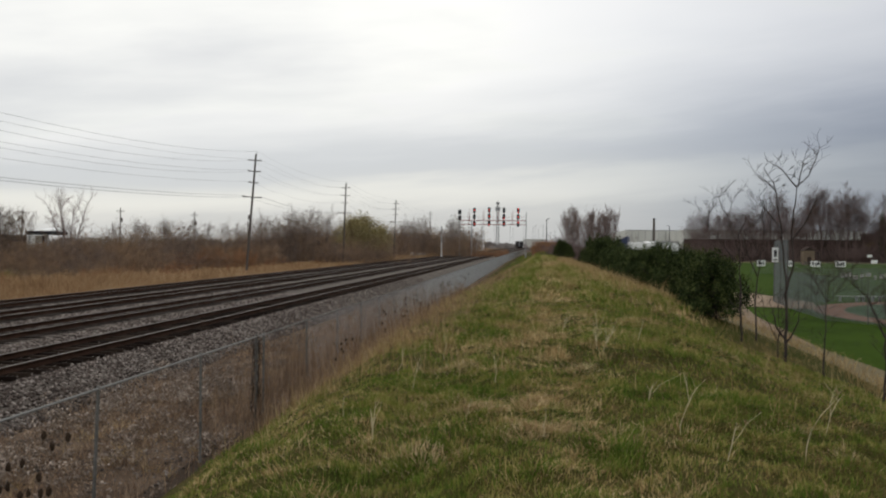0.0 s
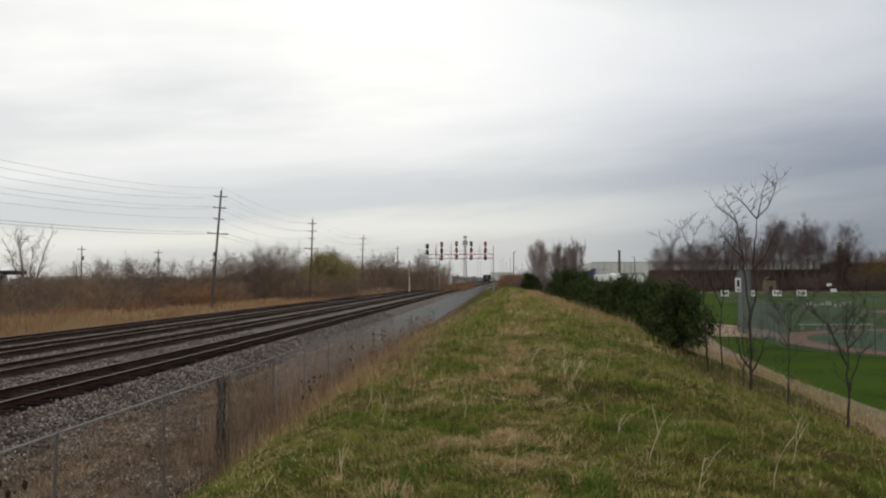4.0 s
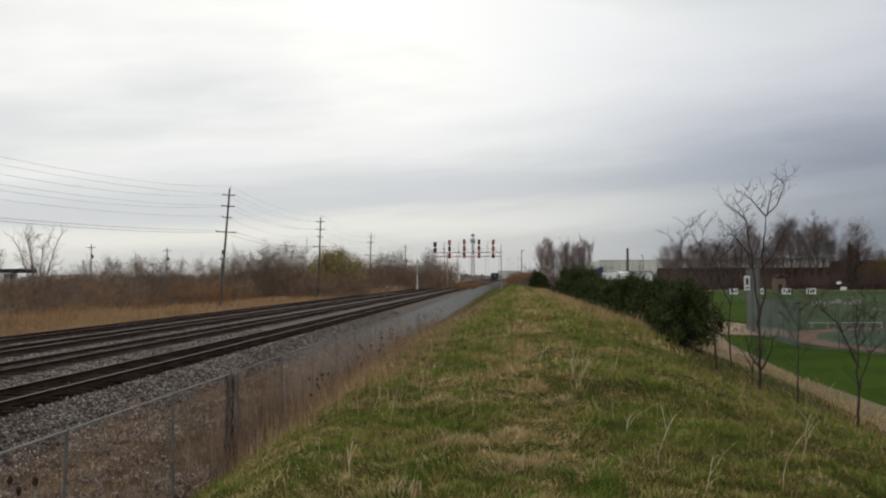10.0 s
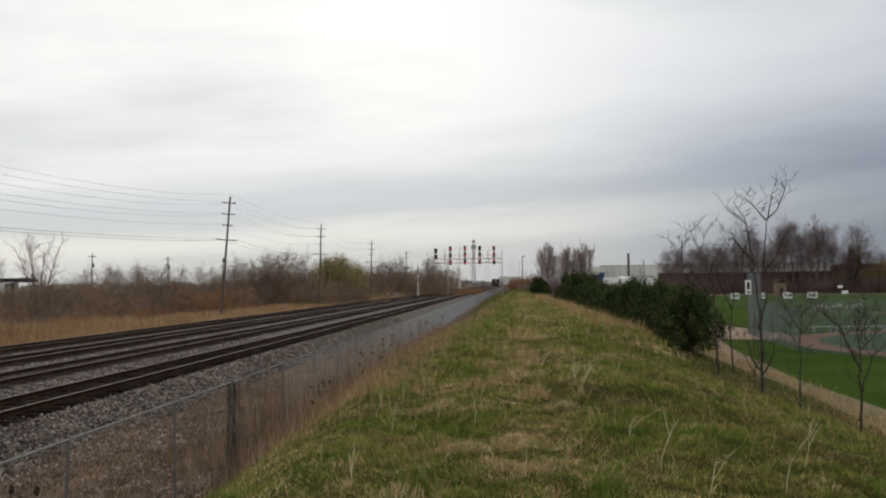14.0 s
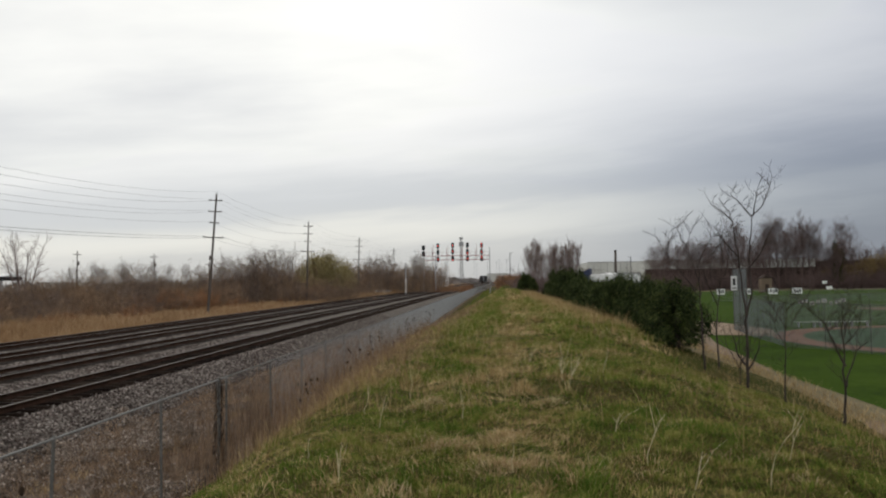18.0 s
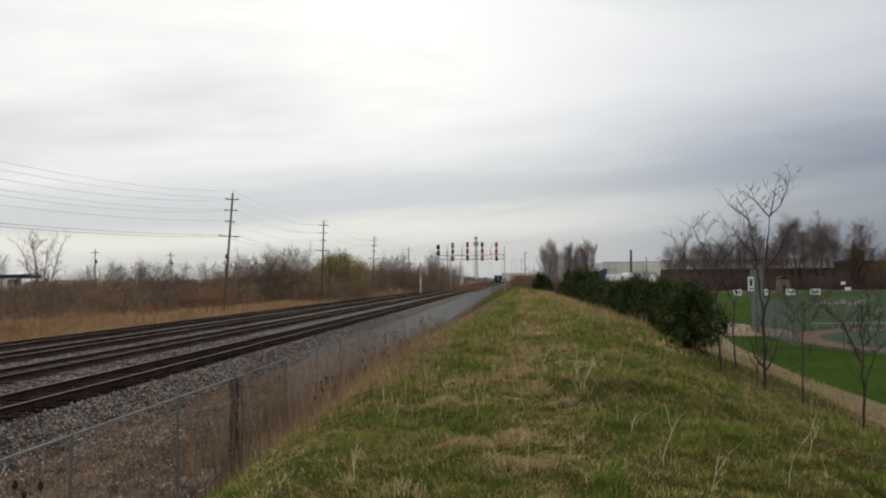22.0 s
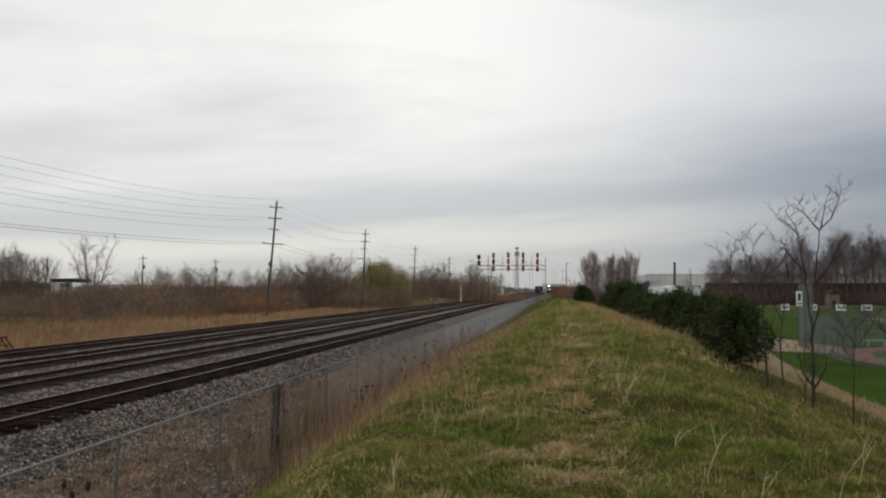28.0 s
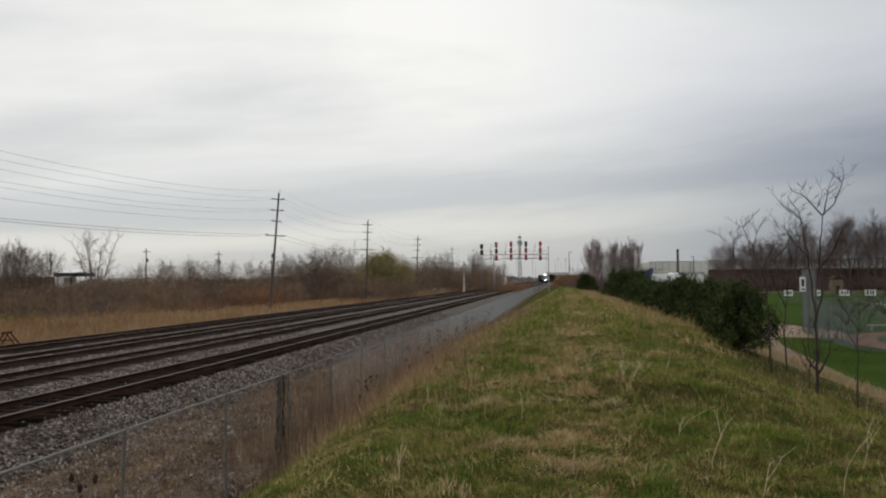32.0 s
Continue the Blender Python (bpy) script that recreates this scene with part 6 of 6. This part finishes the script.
far_pole = None
for px, y, top in ((-140, 420, 56), (-109, 430, 54), (-83, 560, 36), (-64, 610, 38), (-36, 640, 36), (-31, 700, 32), (-12, 560, 40), (4, 700, 34), (9, 640, 38), (14, 720, 30), (22, 400, 38), (35, 620, 26), (43, 660, 28), (-206, 360, 42), (-222, 420, 36)):
    x = at_px(px, y)
    h = EYE_Z + top / 1358 * y + 1.2
    if far_pole is None:
        far_pole = thing("far_pole", "distant grey utility pole", "utility pole", "distant poles", at=pose(0, 0, 0))
        part("shaft", rod((0, 0, -0.02), (0, 0, 1), 0.12, 0.09, 6), M_galv, far_pole)
        part("crossarm", box(-0.9, 0.9, -0.08, 0.08, 0.955, 0.965), M_galv, far_pole)
        o = far_pole
    else:
        o = copy_thing(far_pole, pose(0, 0, 0))
    o.matrix_basis = pose(x, y, -1.2) @ Matrix.Diagonal((1, 1, h, 1))
for px, y, top in ((-733, 150, 63), (-599, 165, 56), (-842 - 70, 150, 60), (-503, 190, 40)):
    x = at_px(px, y)
    h = EYE_Z + top / 1358 * y / 0.97 + 0.9
    o = thing("street_pole", "dark timber street pole behind the brush", "utility pole", "street poles across the tracks", at=pose(x, y, -0.9))
    part("shaft", rod((0, 0, -0.2), (0, 0, h), 0.15, 0.1, 8), M_pole, o)
    part("crossarm", box(-0.9, 0.9, -0.06, 0.06, h - 0.75, h - 0.62), M_pole, o)
    part("equipment_box", rod((0.25, 0, h - 2.9), (0.25, 0, h - 2.1), 0.22, n=10), M_pole, o)


# ---- buildings ----
def block(name, label, x0, x1, y0, y1, height, walls, roof, bays=6, base=-1.0, lower=None, band=0.0):
    """A flat-roofed building: walls with thickness and panel joints, parapet, roof, doors and windows on the side facing the tracks."""
    b = thing(name, label, "building", at=pose(0, 0, 0))
    t = 0.3
    for nm, a in (("wall_front", (x0, x1, y0, y0 + t)), ("wall_back", (x0, x1, y1 - t, y1)), ("wall_end", (x0, x0 + t, y0 + t, y1 - t)), ("wall_end", (x1 - t, x1, y0 + t, y1 - t))):
        w = part("wall", box(*a, base, base + height), walls, b)
        if nm == "wall_front":
            front = w
    part("roof", box(x0 + t, x1 - t, y0 + t, y1 - t, base + height - 0.7, base + height - 0.4), roof, b)
    part("parapet", box(x0 - 0.08, x1 + 0.08, y0 - 0.08, y0 + t + 0.05, base + height, base + height + 0.18), roof, b)
    for k in range(1, bays):
        x = x0 + (x1 - x0) * k / bays
        part("panel_joint", box(x - 0.06, x + 0.06, y0 - 0.05, y0 - 0.003, base + band, base + height - 0.05), roof, front)
    if lower is not None:
        part("lower_wall", box(x0, x1, y0 - 0.16, y0 - 0.004, base, base + band), lower, front)
        for k in range(bays):
            x = x0 + (x1 - x0) * (k + 0.5) / bays
            part("door" if k % 3 == 0 else "window", box(x - 1.5, x + 1.5, y0 - 0.22, y0 - 0.165, base + (0.0 if k % 3 == 0 else 1.2), base + 3.4), M_glass if k % 3 else M_dark, front)
    return b


block("warehouse", "pale grey metal-clad warehouse with a flat roof", at_px(166, 300), at_px(272, 300), 300, 350, 10.6, M_pale, M_roof, 9)
block("long_warehouse", "long warehouse with pale upper panels over dark brown walls", at_px(268, 268), at_px(585, 268), 268, 320, 10.2, M_pale, M_roof, 14, lower=M_brownwall, band=7.2)
block("dark_warehouse", "dark brown low building behind the field", at_px(588, 262), at_px(860, 262), 262, 300, 9.2, M_brownwall, M_roof, 10)
block("brown_building", "low brown flat-roofed building behind the brush", at_px(-1040, 170), at_px(-934, 170), 170, 184, 5.7, M_brownwall, M_roof, 4)
block("white_shed", "long low white shed beyond the brush", at_px(-470, 330), at_px(-560, 330) + 60, 330, 345, 4.4, M_white, M_roof, 6)
block("far_shed", "pale distant low shed beside the tracks", at_px(-106, 420), at_px(-84, 420), 420, 435, 5.9, M_white, M_roof, 4, base=-0.2)
block("far_depot", "long pale flat roofed depot in the distance", at_px(-14, 820), at_px(26, 820), 820, 850, 9.8, M_pale, M_roof, 8, base=0.8)
block("plant_hall", "pale hall far behind the brush", at_px(-800, 380), at_px(-690, 380), 380, 410, 6.4, M_pale, M_roof, 8)

canopy = thing("filling_station_canopy", "flat canopy with dark fascia and white roof on posts", "canopy", at=pose(at_px(-868, 160), 160, 0.3, 0, 0, 6))
bm = box(-1.6, 2.4, -4.1, 4.1, 5.125, 5.9, 0.05)
for v in bm.verts:
    if v.co.z > 5.6 and v.co.y < 0:
        v.co.z -= 0.75
part("roof", bm, M_white, canopy)
part("fascia", box(-2.4, 2.8, -4.3, 4.3, 4.3, 5.12, 0.03), M_dark, canopy)
for sx in (-1.9, 2.2):
    for sy in (-3.3, 3.3):
        part("column", box(sx - 0.15, sx + 0.15, sy - 0.15, sy + 0.15, -1.2, 4.3), M_galv, canopy)
part("kiosk", box(-4.6, -2.6, 0.5, 3.2, -1.2, 4.2, 0.03), M_white, canopy, "white kiosk beside the canopy")

# ---- white truck with a blue cab behind the pine bushes ----
truck = thing("box_truck", "white truck with a blue cab parked behind the bushes", "truck", at=pose(at_px(180, 120), 120, 0.19, 0, 0, 75))


def wheel_set(parent, spots, r, w):
    for x, y in spots:
        wh = part("wheel", rod((x - w / 2, y, r), (x + w / 2, y, r), r, n=16), M_dark, parent)
        part("rim", rod((x - w / 2 - 0.02, y, r), (x + w / 2 + 0.02, y, r), r * 0.5, n=12), M_galv, wh)


part("chassis", box(-0.5, 0.5, -5.2, 3.4, 0.6, 0.9, 0.03), M_dark, truck)
part("cargo_box", box(-1.25, 1.25, -4.2, 0.6, 0.95, 3.65, 0.06), M_white, truck)
cab = part("cab", box(-1.2, 1.2, 0.85, 2.6, 0.75, 3.4, 0.18), M_blue, truck)
part("hood", box(-1.0, 1.0, 2.62, 3.9, 0.75, 1.9, 0.15), M_blue, truck)
part("windscreen", box(-1.0, 1.0, 2.58, 2.63, 2.1, 3.0, 0.02), M_glass, cab)
bm = box(-1.15, 1.15, 0.7, 2.2, 3.42, 4.6, 0.05)
for v in bm.verts:
    if v.co.z > 4.2 and v.co.y > 1.5:
        v.co.z -= 0.75
part("wind_deflector", bm, M_blue, cab)
wheel_set(truck, [(sx * 1.05, y) for sx in (-1, 1) for y in (-3.9, -2.8, 2.9)], 0.5, 0.3)
tent = thing("arched_shelter", "white arched fabric shelter behind the bushes", "shelter", at=pose(at_px(213, 150), 150, 0.17, 0, 0, 20))
bm = bmesh.new()
bmesh.ops.create_cone(bm, cap_ends=True, segments=28, radius1=4.1, radius2=4.1, depth=4.6, matrix=pose(0, 0, 0, 0, 90, 0) @ Matrix.Diagonal((1.0, 1, 1, 1)))
bmesh.ops.bisect_plane(bm, geom=bm.verts[:] + bm.edges[:] + bm.faces[:], plane_co=(0, 0, 0), plane_no=(0, 0, -1), clear_outer=True)
part("cover", bm, M_white, tent)
for x in (-2.25, -0.75, 0.75, 2.25):
    pts = [(x, 4.15 * math.cos(math.pi * k / 12), 4.15 * math.sin(math.pi * k / 12)) for k in range(13)]
    part("hoop", hose("hoop", pts, 0.05, M_galv, 5), None, tent)
shed = thing("site_cabin", "small white site cabin behind the bushes", "cabin", at=pose(at_px(236, 150), 150, 0.18, 0, 0, 5))
part("body", box(-2.2, 2.2, -1.3, 1.3, 0.15, 3.9, 0.05), M_white, shed)
part("roof", box(-2.35, 2.35, -1.45, 1.45, 3.9, 4.05, 0.02), M_roof, shed)
part("window", box(-1.6, -0.4, -1.36, -1.31, 1.6, 2.6, 0.01), M_glass, shed)
part("door", box(0.8, 1.7, -1.36, -1.31, 0.2, 2.25, 0.01), M_galv, shed)

# ---- rusty trackside frame ----
M_stopred = material("red_brown_paint", ((0.075, 0.030, 0.020), (0.11, 0.045, 0.030)), 2, 15, 0.8)
fx, fy = place(-985, 122, EYE_Z + 0.62)
wstop = thing("track_stop", "small rusty steel A-frame stop beside the track", "buffer stop", at=pose(fx - 0.25, fy, float(ground_z(fx, fy)), 0, 0, 12) @ Matrix.Diagonal((0.85, 0.85, 0.8, 1)))
for sy in (-0.35, 0.35):
    part("leg", rod((-0.55, sy, -0.05), (0.0, sy * 0.8, 0.95), 0.055, n=6), M_stopred, wstop)
    part("leg", rod((0.75, sy, -0.05), (0.05, sy * 0.8, 0.95), 0.055, n=6), M_stopred, wstop)
part("crossbar", box(-0.12, 0.16, -0.5, 0.5, 0.84, 0.98, 0.02), M_stopred, wstop)
part("tie_bar", box(-0.4, 0.5, -0.04, 0.04, 0.35, 0.42), M_rust, wstop)


# ---- rolling stock ----
def bogie(parent, y, r=0.46):
    tr = part("truck", box(-1.15, 1.15, y - 1.3, y + 1.3, 0.42, 0.72, 0.06), M_dark, parent)
    for dy in (-0.9, 0.9):
        part("wheel_set", rod((-0.78, y + dy, r), (0.78, y + dy, r), r, n=16), M_rust, tr)


def freight_car(name, label, mat, length, height, group):
    c = thing(name, label, "rail car", group)
    bm = box(-1.5, 1.5, -length / 2, length / 2, 1.0, height, 0.1)
    part("body", bm, mat, c)
    part("frame", box(-1.3, 1.3, -length / 2 - 0.25, length / 2 + 0.25, 0.78, 0.98, 0.02), M_dark, c)
    for k in range(7):
        y = -length / 2 + length * (k + 0.5) / 7
        part("rib", box(-1.58, -1.503, y - 0.08, y + 0.08, 1.1, height - 0.15), mat, c)
        part("rib", box(1.503, 1.58, y - 0.08, y + 0.08, 1.1, height - 0.15), mat, c)
    part("roof_walk", box(-0.4, 0.4, -length / 2 + 0.3, length / 2 - 0.3, height + 0.05, height + 0.12), M_galv, c)
    for s in (-1, 1):
        part("ladder", box(-1.3, -0.9, s * (length / 2 + 0.06) - 0.05, s * (length / 2 + 0.06) + 0.05, 1.1, height - 0.2), M_galv, c)
        part("coupler", box(-0.15, 0.15, s * (length / 2 + 0.5) - 0.3, s * (length / 2 + 0.5) + 0.3, 0.75, 1.0, 0.04), M_rust, c)
        bogie(c, s * (length / 2 - 2.2))
    return c


M_hopper = material("dusty_dark_paint", ((0.035, 0.035, 0.040), (0.055, 0.054, 0.056), (0.085, 0.080, 0.075)), 0.4, 5, 0.8)
M_loco = material("grey_locomotive_paint", ((0.13, 0.135, 0.14), (0.19, 0.195, 0.20)), 0.5, 6, 0.5)


def on_track(track, y, turn=0.0):
    """Pose on a track at that distance, facing the camera."""
    slope = 2 * 8.5e-5 * max(y - 150, 0)
    return pose(track + float(bend_of(y)), y, float(rise_of(y)), 0, 0, 180 - math.degrees(math.atan(slope)) + turn)


for k in range(2):
    car = freight_car("hopper_car", "standing dusty dark hopper car on a far track", M_hopper, 13.5, 4.3, "standing freight cars")
    car.matrix_basis = on_track(TRACKS[1], 500 + 15.2 * k)


def locomotive():
    """Faces +y from its origin between the rails."""
    l = thing("locomotive", "approaching locomotive with headlights and ditch lights lit", "locomotive")
    part("frame", box(-1.5, 1.5, -9.5, 9.2, 0.95, 1.3, 0.04), M_dark, l)
    part("hood", box(-1.1, 1.1, -9.0, 4.6, 1.3, 4.2, 0.12), M_loco, l)
    cab_ = part("cab", box(-1.5, 1.5, 4.62, 7.2, 1.3, 4.55, 0.18), M_loco, l)
    for sx in (-1, 1):
        part("windscreen", box(sx * 0.75 - 0.48, sx * 0.75 + 0.48, 7.18, 7.23, 3.2, 4.0, 0.03), M_glass, cab_)
        part("side_window", box(sx * 1.5 - 0.02, sx * 1.5 + 0.02, 5.2, 6.6, 3.1, 3.9, 0.01), M_glass, cab_)
    nose = part("nose", box(-1.05, 1.05, 7.22, 9.0, 1.3, 3.1, 0.18), M_loco, l)
    lamp = part("headlight_case", box(-0.42, 0.42, 7.2, 7.4, 4.06, 4.44, 0.06), M_dark, cab_)
    for sx in (-0.2, 0.2):
        part("headlight", rod((sx, 7.4, 4.25), (sx, 7.47, 4.25), 0.17, n=14), M_beam, cab_, "lit headlight")
    for sx in (-0.95, 0.95):
        part("ditch_light", rod((sx, 9.2, 1.75), (sx, 9.32, 1.75), 0.11, n=14), M_beam, l, "lit ditch light")
        part("step_guard", box(sx * 1.35 - 0.1, sx * 1.35 + 0.1, 8.6, 9.2, 0.35, 1.3, 0.03), M_dark, l)
    bm = box(-1.45, 1.45, 9.2, 9.5, 0.15, 0.95, 0.04)
    for v in bm.verts:
        if v.co.z < 0.5:
            v.co.y += 0.25
    part("pilot_plow", bm, M_dark, l)
    part("coupler", box(-0.15, 0.15, 9.4, 10.0, 0.8, 1.05, 0.04), M_rust, l)
    part("fuel_tank", box(-1.3, 1.3, -2.4, 2.2, 0.4, 0.94, 0.1), M_dark, l)
    part("exhaust", box(-0.4, 0.4, -1.6, -0.8, 4.2, 4.5, 0.04), M_dark, l)
    part("fan_housing", rod((0, -6.8, 4.2), (0, -6.8, 4.4), 0.8, n=18), M_dark, l)
    for y in (-5.8, 5.4):
        bogie(l, y, 0.5)
    return l


loco = locomotive()
wagons = [freight_car("box_car", "brown boxcar drawn by the locomotive", M_rust, 15.5, 4.6, "cars of the moving train") for k in range(4)]


# ---- what moves: the train ----
def motions():
    times = [0, 3, 6, 9, 12, 15, 18, 21, 24, 26, 28, 30, 32]
    head_y = [469 + 16.5 * (32 - t) for t in times]
    for k, ob in enumerate([loco] + wagons):
        back = 0 if k == 0 else 19.0 + 17.0 * (k - 1)
        walk(ob, [(t, on_track(TRACKS[0], y + 9 + back)) for t, y in zip(times, head_y)])


motions()
